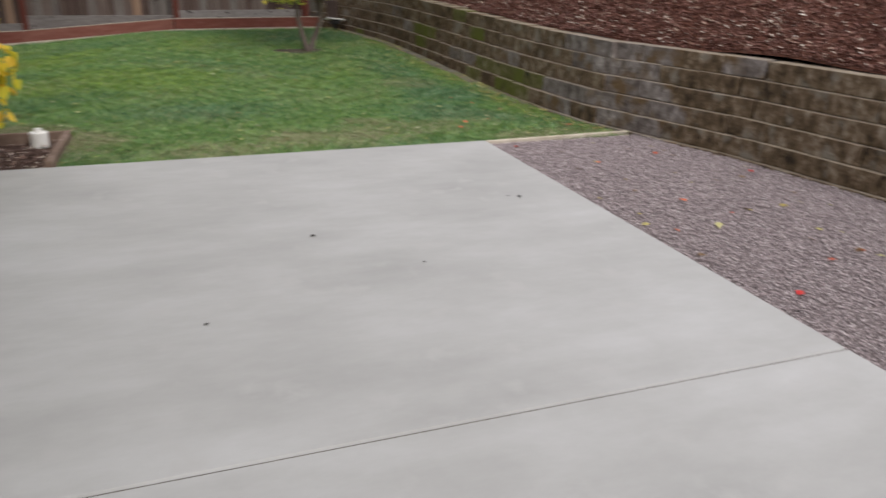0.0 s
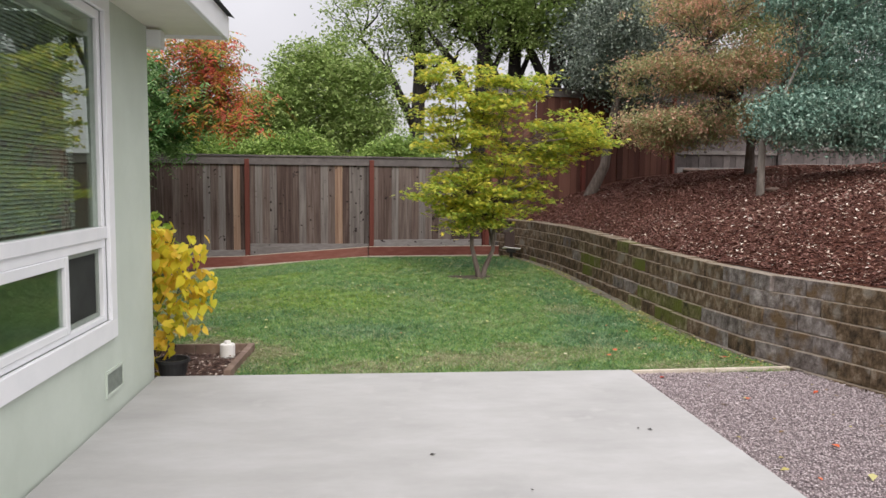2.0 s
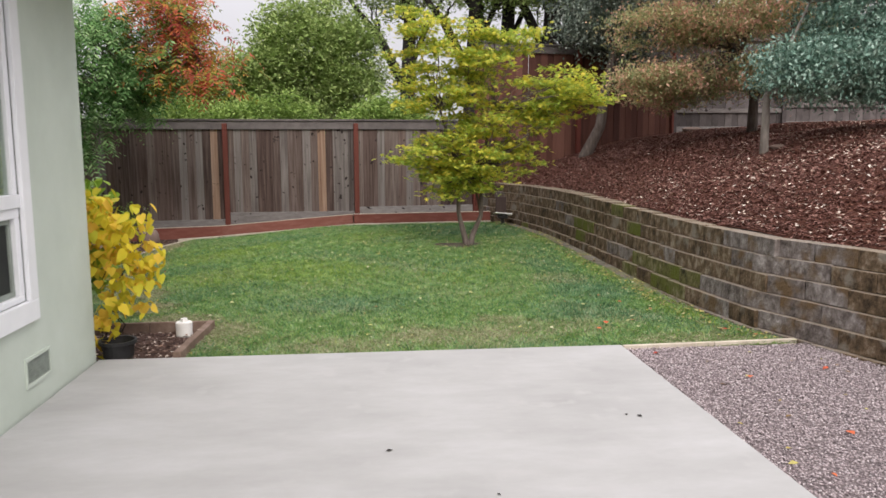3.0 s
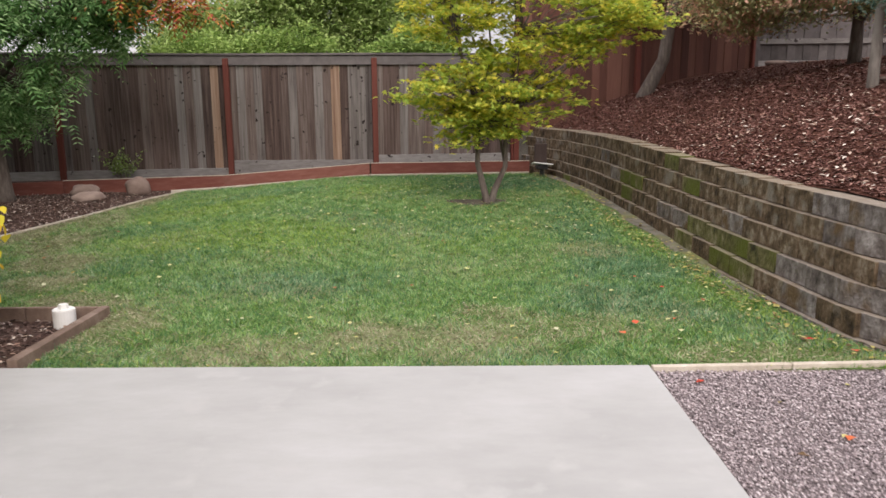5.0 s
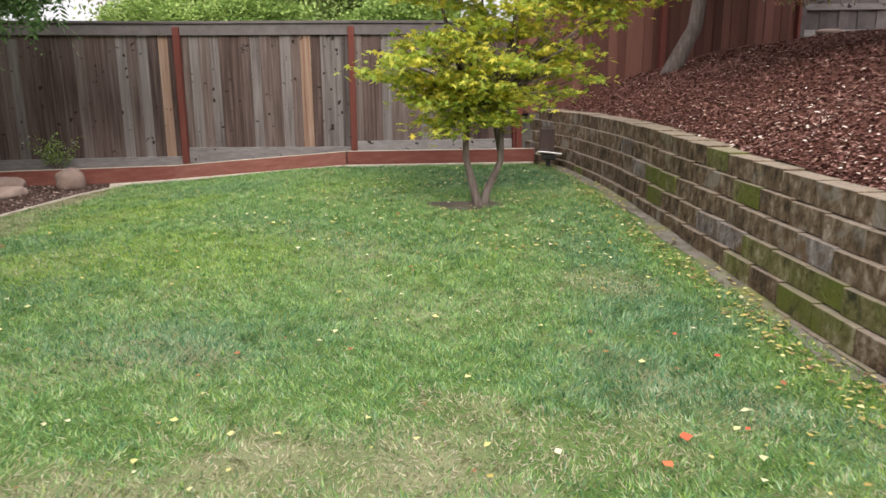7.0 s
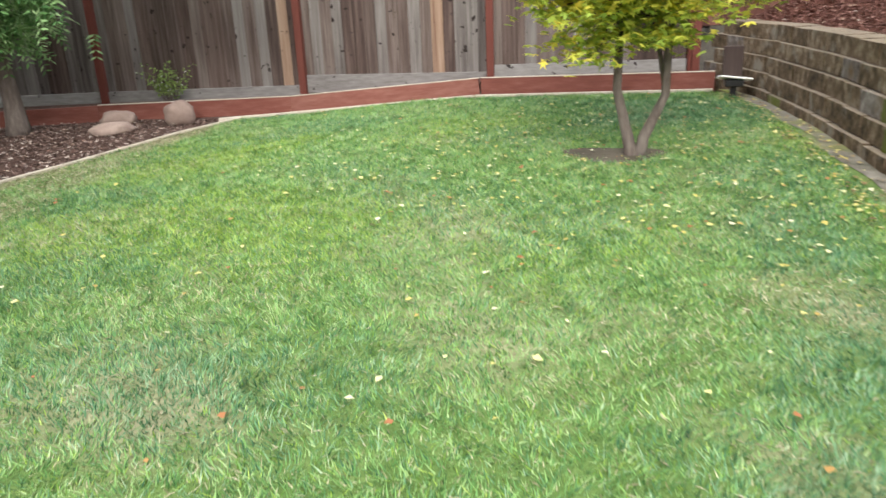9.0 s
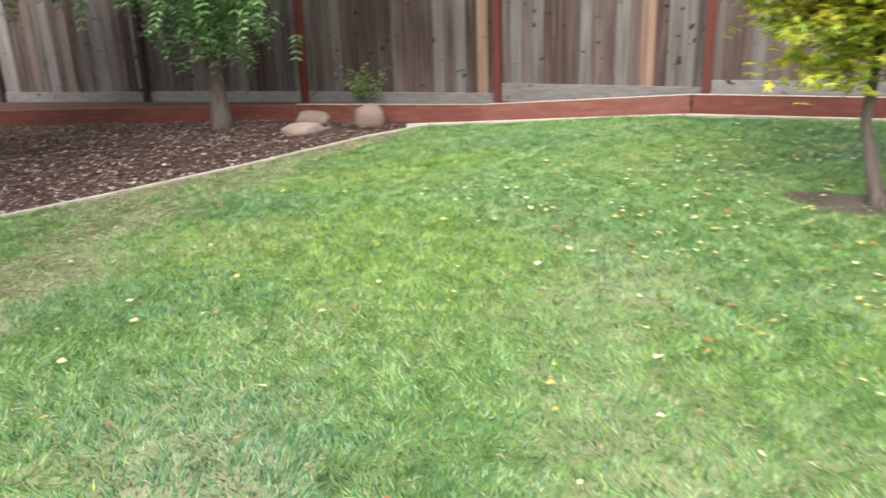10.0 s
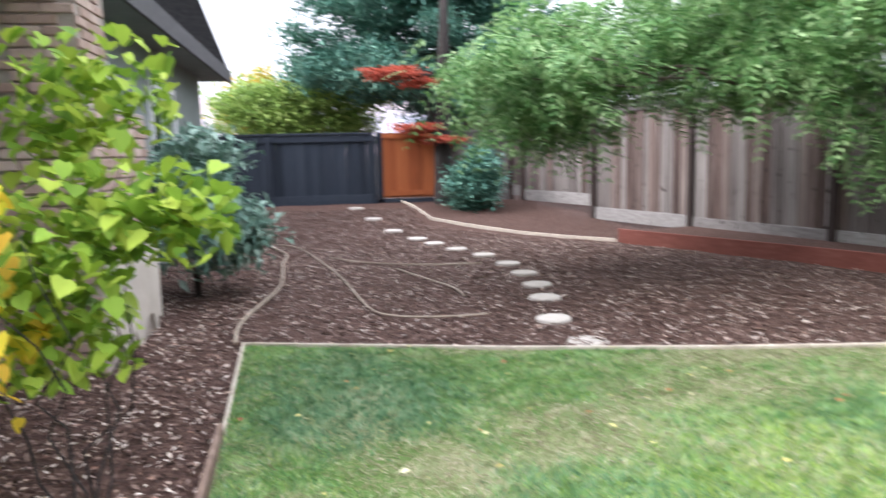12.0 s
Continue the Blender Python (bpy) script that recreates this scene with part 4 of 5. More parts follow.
strip("bed_edging", [(-6.68, 0.97), (-4.9, 1.05)], 0.018, level, 0.028, M["edging"], "pale thin bender board beside the house bed")
strip("bed_edging", [(-4.9, 1.04), (-3.95, 1.07), (-3.45, 1.07)], 0.03, level, 0.07, M["edging_brown"], "brown timber edge of the corner bed")
strip("bed_edging", [(-3.42, 1.10), (-3.46, 0.02)], 0.06, level, 0.07, M["edging_brown"], "brown timber edge of the corner bed")
strip("gravel_edging", [(0.01, 0.0), (0.78, 0.03), (1.5, 0.06)], 0.036, lambda x, y: -0.038, 0.032, M["edging"], "pale rounded timber between lawn and gravel")
strip("path_edging", [(-11.8, 5.85), (-12.5, 5.28), (-13.2, 4.71), (-14.0, 4.06), (-14.7, 3.5), (-15.4, 3.42), (-16.2, 3.33), (-17.1, 3.22)], 0.02, level, 0.02, M["edging"], "pale thin bender board in the far bed")
# soil between planter board and fence
v, f = [], []
for (a, b), n_ in zip(PL, [(-12.0, 7.12), (-9.64, 7.82), (-7.3, 8.42), (-4.68, 8.9), (-2.25, 8.95), (0.4, 9.33)]):
    v += [(a, b, float(level(a, b)) + 0.12), (*n_, float(level(*n_)) + 0.14)]
f = [(2 * k, 2 * k + 2, 2 * k + 3, 2 * k + 1) for k in range(len(PL) - 1)]
tagged(raw("planter_soil", v, f, M["mulch"]), kind="structure")


# ---- small things ----
def cleanout():
    z = float(level(-3.62, 0.93)) - 0.03
    c = empty("drain_cleanout", -3.62, 0.93, z, "white plastic drain cap standing in the corner bed", "drain cap")
    bm = bmesh.new()
    bmesh.ops.create_cone(bm, cap_ends=True, segments=24, radius1=0.07, radius2=0.07, depth=0.13, matrix=Matrix.Translation((0, 0, 0.065)))
    bmesh.ops.bevel(bm, geom=[e for e in bm.edges if abs(e.verts[0].co.z - e.verts[1].co.z) < 1e-4], offset=0.006, segments=2, affect="EDGES")
    part("body", bm, M["plastic"], c, smooth=False)
    bm = bmesh.new()
    bmesh.ops.create_cone(bm, cap_ends=True, segments=6, radius1=0.035, radius2=0.03, depth=0.03, matrix=Matrix.Translation((0, 0, 0.145)))
    part("plug", bm, M["plastic"], c)


cleanout()


def rock(x, y, z, sx, sy, sz, label, seed, rot=0):
    r = random.Random(seed)
    bm = bmesh.new()
    bmesh.ops.create_icosphere(bm, subdivisions=3, radius=1)
    for v_ in bm.verts:
        k = 1 + 0.22 * noise.noise(v_.co * 1.3 + Vector((seed * 3.1, 0, 0))) + 0.07 * noise.noise(v_.co * 4 + Vector((seed, 0, 0)))
        v_.co = Vector((v_.co.x * sx * k, v_.co.y * sy * k, v_.co.z * sz * k))
    o = mesh_object("rock", bm, M["rock"], smooth=True)
    o.matrix_world = pose(x, y, z + sz * 0.55, 0, 0, rot)
    tagged(o, label, "rock", "rocks beside the planter")


rock(-5.86, 7.82, -0.05, 0.19, 0.17, 0.17, "tan boulder with a pointed top beside the planter", 1, 20)
rock(-6.32, 7.15, -0.06, 0.25, 0.15, 0.085, "flat grey brown rock lying on the bark", 2, 60)
rock(-6.64, 7.72, -0.05, 0.22, 0.14, 0.11, "rounded grey brown rock lying on the bark", 3, 30)

rock(3.3, 3.72, float(hill(3.3, 3.72)) - 0.01, 0.13, 0.07, 0.035, "small flat pale stone beside the thin trunk", 7, 15)
rock(4.4, 8.9, float(hill(4.4, 8.9)) - 0.01, 0.2, 0.12, 0.06, "small grey stone at the top of the slope", 8, 0)

STEPS = [(-6.32, 3.42), (-7.01, 3.38), (-7.9, 3.57), (-8.57, 3.7), (-9.31, 3.76), (-10.08, 3.76), (-10.92, 3.64), (-11.62, 3.4), (-12.39, 3.2), (-13.0, 3.02), (-13.81, 2.72), (-14.91, 2.45), (-16.1, 2.2)]
for k, (x, y) in enumerate(STEPS):
    bm = bmesh.new()
    bmesh.ops.create_cone(bm, cap_ends=True, segments=20, radius1=0.155, radius2=0.145, depth=0.05)
    for v_ in bm.verts:
        q = 1 + 0.12 * noise.noise(Vector((v_.co.x * 6 + k, v_.co.y * 6, 0)))
        v_.co.x *= q
        v_.co.y *= q
    bmesh.ops.bevel(bm, geom=[e for e in bm.edges if abs(e.verts[0].co.z - e.verts[1].co.z) < 1e-4 and len(e.link_faces) == 2], offset=0.008, segments=1, affect="EDGES")
    o = mesh_object("stepping_stone", bm, M["stone"])
    o.location = (x, y, float(level(x, y)) - (0.043 if k == 0 else 0.022))
    tagged(o, "round pale stepping stone sunk in dark bark", "stepping stone", "stepping stones through the bark")


def hose(name, pts, label, mat="hose", r=0.008):
    bm = bmesh.new()
    path = []
    for k in range(len(pts) - 1):
        p0, p1, p2, p3 = (Vector(pts[max(0, min(len(pts) - 1, k + j))]) for j in (-1, 0, 1, 2))
        for s in range(6):
            t = s / 6
            path.append(0.5 * ((2 * p1) + (p2 - p0) * t + (2 * p0 - 5 * p1 + 4 * p2 - p3) * t * t + (3 * p1 - p0 - 3 * p2 + p3) * t ** 3))
    path.append(Vector(pts[-1]))
    tube(bm, [(p.x, p.y, float(level(p.x, p.y)) + 0.0) for p in path], [r] * len(path), 7)
    tagged(mesh_object(name, bm, M[mat], smooth=True), label, "hose")


hose("drip_hose", [(-13.2, 0.5), (-12.6, 1.1), (-11.78, 1.34), (-9.68, 1.72), (-7.87, 1.93), (-7.41, 2.13), (-7.27, 2.59), (-7.3, 2.9)], "tan drip hose lying on the bark")
hose("drip_hose", [(-11.2, 1.65), (-10.59, 2.09), (-10.2, 2.8), (-10.14, 3.45)], "tan drip hose lying on the bark")
hose("drip_hose", [(-9.99, 2.4), (-9.3, 2.6), (-8.63, 2.82), (-8.1, 2.85)], "tan drip hose lying on the bark")
hose("drip_hose", [(-12.6, 0.8), (-11.7, 1.05), (-10.78, 1.04), (-9.2, 1.1), (-7.57, 0.88), (-6.8, 0.9)], "tan drip hose lying on the bark", r=0.013)


def wispy_shrub():
    x, y = -6.35, 8.4
    ob = empty("wispy_shrub", x, y, float(level(x, y)) + 0.1, "thin pale shrub with small white flowers in the planter", "shrub")
    r = random.Random(9)
    bm = bmesh.new()
    c = []
    for k in range(34):
        a, h = r.uniform(0, 6.28), r.uniform(0.2, 0.55)
        tip = Vector((0.42 * math.cos(a) * r.random(), 0.08 * math.sin(a), h))
        limb(bm, r, (0, 0, -0.03), tip, 0.004, 0.0015, 0.06, 4, 4)
        c += [tuple(tip * q + Vector((r.uniform(-0.04, 0.04), r.uniform(-0.03, 0.03), 0))) for q in (0.5, 0.6, 0.7, 0.8, 0.88, 0.95, 1.0)]
    part("trunk", bm, M["bark"], ob)
    v_, f_ = leaves(np.repeat(np.array(c), 2, 0) + np.random.default_rng(3).normal(0, 0.02, (2 * len(c), 3)), 0.045, 0.3, 0.5, 0, 4)
    raw("foliage", v_, f_, G["light"], ob)
    fm = None
    for q in c[::8]:
        v_, f_ = leaves(np.zeros((3, 3)), 0.035, 0.3, 0.9, 0, 8)
        if fm is None:
            fo = raw("flower", v_, f_, M["plastic"], ob)
            fm = fo.data
        else:
            fo = new("flower", fm)
            fo.parent = ob
        fo.location = q


wispy_shrub()


def landscape_light():
    z = float(level(0.45, 8.0))
    c = empty("landscape_light", 0.45, 8.05, z, "low landscape light with a pale slanted hood by the wall", "light fixture")
    part("stake", box_bm(-0.03, 0.03, -0.03, 0.03, -0.05, 0.13, bevel=0.004), M["blackpl"], c, "black plastic stake")
    part("body", box_bm(-0.09, 0.09, -0.08, 0.1, 0.11, 0.18, bevel=0.012), M["blackpl"], c)
    part("back_panel", box_bm(-0.1, 0.1, 0.16, 0.19, 0.16, 0.5, bevel=0.008), M["post_dark"], c, "rusty brown upright panel")
    part("hood", box_bm(-0.17, 0.15, -0.13, 0.13, 0.18, 0.2, bevel=0.006, m=pose(0, 0, 0, -10, 6, 0)), M["plastic"], c, "pale metal hood")


landscape_light()
pot = bmesh.new()
profile = [(0.0, 0.0), (0.095, 0.0), (0.125, 0.15), (0.14, 0.15), (0.14, 0.175), (0.122, 0.175), (0.112, 0.05), (0.0, 0.05)]
spun = [pot.verts.new((x, 0, z)) for x, z in profile]
bmesh.ops.spin(pot, geom=spun + [pot.edges.new(q) for q in zip(spun, spun[1:])], axis=(0, 0, 1), cent=(0, 0, 0), steps=24, angle=2 * math.pi, use_duplicate=False)
bmesh.ops.remove_doubles(pot, verts=pot.verts[:], dist=0.0005)
bmesh.ops.recalc_face_normals(pot, faces=pot.faces[:])
o = mesh_object("flower_pot", pot, M["blackpl"], smooth=False)
o.location = (-3.93, 0.16, float(level(-3.9, 0.2)) - 0.03)
tagged(o, "empty black plastic nursery pot beside the house corner", "pot")

# ---- trees and shrubs ----
tree("maple_tree", (-0.55, 5.3, float(level(-0.55, 5.3)) - 0.02),
     [[(0, 0, -0.1, 0.07), (-0.04, 0, 0.1, 0.045), (-0.14, 0, 0.5, 0.032), (-0.13, 0.1, 1.1, 0.026), (-0.4, 0.1, 2.0, 0.016), (-0.7, 0.2, 2.9, 0.008)],
      [(0.02, 0, -0.1, 0.06), (0.06, 0, 0.15, 0.042), (0.2, 0.05, 0.45, 0.032), (0.2, 0, 1.1, 0.026), (0.35, 0, 2.0, 0.016), (0.4, 0.1, 3.0, 0.008)],
      [(0.2, 0.05, 0.45, 0.018), (0.1, 0.12, 1.0, 0.016), (0.0, 0.3, 2.2, 0.01)]],
     [((-0.73, 0, 2.98), (0.62, 0.55, 0.55), 2.2), ((0.38, 0, 2.98), (0.65, 0.6, 0.45), 2.2), ((1.45, 0, 2.35), (0.8, 0.7, 0.5), 3), ((1.0, 0, 2.0), (0.5, 0.5, 0.35), 1.2), ((-0.35, 0, 2.22), (0.95, 0.8, 0.36), 3),
      ((-0.35, 0, 1.35), (0.95, 0.8, 0.30), 3.2), ((0.0, 0, 1.0), (0.75, 0.65, 0.30), 2.4), ((0.74, 0.1, 1.35), (0.5, 0.5, 0.38), 1.3), ((0.15, 0, 1.8), (0.6, 0.55, 0.3), 1.3), ((0.05, 0, 2.6), (0.75, 0.6, 0.35), 1.6)],
     M["bark"], G["maple"], "young yellow-green Japanese maple with several stems in the lawn", leaf_size=0.085, per=74, clump_r=0.26, n_clumps=270, flat=0.24, leaf_flat=0.45, shell=0.2, branch_r=0.012, seed=11, droop=0.35, style="star")


def redbud():
    x, y = -4.2, 0.62
    z = float(level(x, y)) - 0.03
    ob = empty("redbud_shrub", x, y, z, "lime and yellow heart-leaved shrub at the house corner", "shrub")
    r = np.random.default_rng(21)
    rr = random.Random(21)
    bm = bmesh.new()
    yc, gc = [], []
    for k in range(6):
        a = rr.uniform(0, 6.28)
        tip = (0.2 * math.cos(a) + (0.25 if k % 2 else -0.4), 0.18 * math.sin(a) - (0.2 if k % 2 else 0.0), rr.uniform(0.6, 1.2) if k % 2 else rr.uniform(1.0, 1.5))
        limb(bm, rr, (0.05 * math.cos(a), 0.05 * math.sin(a), -0.05), tip, 0.006, 0.002, 0.08, 6, 6)
    part("trunk", bm, M["bark_dark"], ob, smooth=True)
    def cluster(spots):
        return np.concatenate([np.array(c) + np.clip(r.normal(0, 1, (n, 3)), -1.7, 1.7) * np.array(q) * 0.6 for c, q, n in spots])
    c1 = cluster([((0.10, -0.35, 1.18), (0.18, 0.2, 0.14), 70), ((0.26, -0.36, 0.98), (0.24, 0.2, 0.18), 110), ((0.40, -0.32, 0.72), (0.20, 0.2, 0.15), 80), ((0.30, -0.36, 0.50), (0.20, 0.2, 0.15), 75),
                  ((0.18, -0.4, 0.28), (0.10, 0.12, 0.12), 26), ((0.12, -0.36, 0.85), (0.14, 0.16, 0.2), 50), ((0.16, -0.42, 0.12), (0.06, 0.06, 0.08), 10), ((0.02, -0.12, 0.72), (0.08, 0.08, 0.10), 14)])
    c1 = c1[c1[:, 0] > -0.02]
    v_, f_ = heart_leaves(c1, 0.095, 0.9, 5)
    raw("yellow_leaves", v_, f_, G["redbud"], ob)
    c2 = cluster([((-0.5, -0.04, 1.66), (0.2, 0.34, 0.22), 250), ((-0.45, -0.1, 1.45), (0.2, 0.25, 0.16), 100), ((-0.2, 0.13, 1.16), (0.2, 0.42, 0.18), 330), ((-0.15, 0.38, 1.12), (0.15, 0.20, 0.12), 80),
                  ((-0.12, -0.06, 0.72), (0.2, 0.24, 0.2), 240), ((0.0, -0.1, 1.0), (0.2, 0.25, 0.12), 90)])
    v_, f_ = heart_leaves(c2, 0.088, 0.6, 6)
    raw("green_leaves", v_, f_, G["lime"], ob)


redbud()
tree("olive_tree", (3.07, 3.63, 1.36), [[(0, 0, -0.15, 0.062), (0.0, 0, 0.4, 0.052), (0.0, 0, 0.85, 0.045), (0.1, 0, 1.1, 0.03), (0.5, 0, 2.0, 0.012)], [(0.0, 0, 0.85, 0.03), (0.4, -0.1, 1.2, 0.02), (1.2, -0.1, 1.6, 0.01)]],
     [((0.55, -0.2, 1.15), (0.75, 0.7, 0.42), 4), ((1.3, -0.1, 1.2), (0.8, 0.7, 0.5), 3), ((1.5, 0, 2.0), (1.2, 1.0, 0.8), 4), ((0.9, 0.1, 2.9), (1.2, 1.0, 0.6), 3)],
     M["bark_pale"], G["bluegreen"], "small blue-green leaved tree with a pale thin trunk on the slope", leaf_size=0.06, per=210, clump_r=0.3, n_clumps=330, flat=0.6, leaf_flat=0.2, aspect=0.5, shell=0.3, seed=5)
tree("maple_tree", (4.5, 6.7, 1.85), [[(0, 0, -0.2, 0.1), (0, 0, 0.6, 0.07), (-0.3, 0, 1.3, 0.05), (-0.9, 0, 2.2, 0.02)], [(0, 0, 0.5, 0.06), (0.4, 0, 1.2, 0.04), (0.8, 0, 2.2, 0.02)]],
     [((-1.5, -0.3, 0.75), (1.2, 1.0, 0.4), 3), ((-0.1, -0.3, 0.9), (1.3, 1.2, 0.4), 2.5), ((-1.3, 0, 1.7), (1.5, 1.3, 0.5), 3), ((0.3, 0, 2.0), (1.6, 1.3, 0.6), 3), ((-0.7, 0, 2.8), (1.8, 1.3, 0.6), 3), ((1.3, 0, 1.4), (1.0, 1.0, 0.5), 2), ((0.4, 0, 3.6), (1.6, 1.2, 0.6), 2)],
     M["bark"], G["rust"], "rust and green Japanese maple with tiered branches on the slope", leaf_size=0.06, per=190, clump_r=0.36, n_clumps=470, flat=0.42, leaf_flat=0.4, shell=0.12, seed=6, aspect=0.5)
tree("oak_tree", (2.2, 8.8, 1.28), [[(-0.1, 0, -0.2, 0.16), (0.05, 0, 0.2, 0.12), (0.3, 0, 0.7, 0.1), (0.4, 0, 1.5, 0.09), (0.6, 0, 2.3, 0.07), (0.4, 0, 3.3, 0.04)]],
     [((0.55, 0.3, 3.2), (0.95, 1.1, 1.2), 4), ((1.1, 0.3, 2.3), (0.6, 0.8, 0.6), 1)],
     M["bark"], G["oak"], "leaning grey-barked oak with dark leaves on the slope", leaf_size=0.07, per=230, clump_r=0.4, n_clumps=120, flat=0.7, leaf_flat=0.2, shell=0.35, seed=8)
tree("pistache_tree", (-7.5, 7.05, float(level(-7.5, 7.05)) - 0.03), [[(0, 0, -0.1, 0.17), (0, 0, 0.15, 0.125), (0, 0, 0.4, 0.10), (-0.05, 0, 0.9, 0.09), (-0.1, 0, 1.5, 0.08), (-0.3, 0, 2.6, 0.05), (-0.2, 0, 3.8, 0.02)],
     [(-0.08, 0, 1.4, 0.06), (-0.9, -0.6, 2.0, 0.04), (-1.9, -1.3, 2.4, 0.015)], [(-0.08, 0, 1.5, 0.06), (0.8, -0.5, 2.2, 0.04), (1.7, -0.7, 2.7, 0.03), (2.9, -0.9, 3.1, 0.01)]],
     [((-1.6, -1.3, 2.5), (1.9, 1.5, 0.75), 5), ((-1.9, -2.7, 2.45), (1.5, 1.3, 0.6), 3), ((-1.2, -3.3, 2.1), (1.2, 0.9, 0.65), 3), ((-1.4, -3.0, 1.7), (0.45, 0.4, 0.25), 0.6), ((-0.3, -0.9, 2.3), (1.2, 1.0, 0.6), 3),
      ((-0.4, -0.6, 3.5), (2.4, 2.0, 0.9), 5), ((0.35, -0.4, 1.5), (0.4, 0.35, 0.4), 0.8), ((1.15, -0.55, 1.75), (0.28, 0.3, 0.5), 0.8), ((1.0, -0.6, 2.5), (0.9, 0.8, 0.6), 2.4), ((1.7, -0.7, 3.4), (0.9, 0.9, 0.7), 2), ((1.9, -0.6, 2.55), (0.45, 0.5, 0.5), 1.6),
      ((2.2, -0.8, 2.8), (0.4, 0.4, 0.35), 0.5), ((2.7, -0.9, 3.1), (0.7, 0.7, 0.65), 1.6), ((3.1, -1.0, 2.75), (0.35, 0.35, 0.25), 0.5), ((2.7, -0.9, 3.8), (0.6, 0.5, 0.45), 0.9)],
     M["bark"], G["tree"], "green feathery-leaved tree with red tips in the bark bed", leaf_size=0.125, per=32, clump_r=0.45, n_clumps=330, flat=0.45, droop=0.5, shell=0.25, seed=9, style="frond",
     autumn=(G["pistache"],) * 3)
# neighbours' trees beyond the fence
tree("hedge_shrub", (-3.5, 14.5, 0.25), [[(0, 0, -0.2, 0.2), (0, 0, 2, 0.15), (0, 0, 3.5, 0.05)]], [((0, 0, 3.4), (1.9, 1.6, 1.8), 5), ((-2.6, 0, 2.4), (1.8, 1.2, 1.1), 3), ((0.3, 0, 2.6), (1.6, 1.0, 1.4), 2)],
     M["bark_dark"], G["green"], "round green bushy tree beyond the fence", leaf_size=0.11, per=330, clump_r=0.55, n_clumps=260, flat=0.7, shell=0.55, seed=13)
tree("hedge_shrub", (-1.9, 10.6, 0), [[(0, 0, -0.2, 0.1), (0, 0, 1.6, 0.06)]], [((0.3, 0, 2.1), (1.1, 0.6, 0.45), 3), ((-2.8, 0.5, 2.0), (2.2, 0.8, 0.8), 5)],
     M["bark_dark"], G["light"], "light green hedge rising over the fence", leaf_size=0.08, per=260, clump_r=0.36, n_clumps=170, flat=0.6, shell=0.4, seed=14)
for k, (x, y, h) in enumerate(((-0.95, 17, 9), (0.85, 16, 9), (1.9, 16.5, 8.5), (3.05, 16, 8.5), (3.75, 16.5, 8))):
    tree("tall_tree", (x, y, 0.3 + 0.3 * k), [[(0, 0, -0.2, 0.26), (0.1, 0, 2.5, 0.23), (0.2, 0, 5, 0.18), (0.1, 0, h, 0.06)], [(0.1, 0, 2.9, 0.16), (-0.7, 0, 4.5, 0.12), (-1.6, 0, 5.6, 0.04)],
         [(0.1, 0, 3.4, 0.1), (0.7, 0, 4.8, 0.07), (1.4, 0, 6, 0.03)]],
         [((-0.8, 0, h - 3), (2.0, 1.8, 1.5), 3), ((0.8, 0, h - 2.2), (1.8, 1.8, 1.8), 3), ((0, 0, h - 0.4), (2.2, 2.0, 1.5), 3)],
         M["bark_dark"], G["light" if k == 2 else "green"], "tall dark-trunked tree with thin green foliage beyond the fence", leaf_size=0.11, per=120, clump_r=0.55, n_clumps=140, flat=0.6, shell=0.3, seed=30 + k, branch_r=0.04)
for k, (x, y, h, mat_) in enumerate(((6.5, 17, 8, "oak"), (10.0, 15.5, 7.5, "green"), (5.2, 13.0, 5.5, "oak"), (14.0, 14, 8, "oak"))):
    tree("tall_tree", (x, y, 1.5), [[(0, 0, -0.2, 0.22), (0.1, 0, 2.5, 0.18), (0.3, 0, h - 1, 0.06)], [(0.1, 0, 2.2, 0.12), (-0.9, 0, h - 2, 0.04)]],
         [((0, 0, h - 4.2), (2.4, 1.6, 1.4), 3), ((-0.4, 0, h - 2), (2.6, 1.8, 1.6), 3), ((0, 0, h), (2.2, 1.8, 1.4), 2)], M["bark_dark"], G[mat_], "tall grey-green tree beyond the upper fence",
         leaf_size=0.13, per=170, clump_r=0.6, n_clumps=190, flat=0.6, shell=0.3, seed=60 + k, branch_r=0.04)
# west end
tree("cedar_tree", (-20.5, 5.0, 0), [[(0, 0, -0.2, 0.4), (0, 0, 4, 0.3), (0, 0, 9, 0.1)]], [((0, -0.6, 4), (3.2, 3.6, 2.2), 5), ((0, -0.3, 7), (2.6, 2.8, 2.8), 4)],
     M["bark_dark"], G["cedar"], "large dark blue-green cedar behind the gate", leaf_size=0.2, per=330, clump_r=0.75, n_clumps=260, flat=0.4, shell=0.4, seed=40, aspect=0.3, droop=0.3)
tree("maple_tree", (-16.6, 4.05, 0.2), [[(0, 0, -0.2, 0.3), (0, 0, 0.2, 0.22), (-0.1, 0, 0.6, 0.18), (-0.1, 0, 1.5, 0.17), (0.2, 0, 2.6, 0.13), (0.5, 0, 4.5, 0.06)]],
     [((0.2, 0.1, 1.35), (0.7, 0.55, 0.09), 1.2), ((0.0, -0.5, 1.62), (0.6, 0.6, 0.09), 1.2), ((0.0, -1.0, 2.7), (0.8, 0.7, 0.16), 2), ((0.2, -0.5, 2.5), (0.6, 0.5, 0.1), 0.8)], M["bark_dark"], G["scarlet"], "dark trunk with scarlet layered maple leaves beside the gate",
     leaf_size=0.08, per=200, clump_r=0.3, n_clumps=34, flat=0.2, shell=0.2, seed=41)
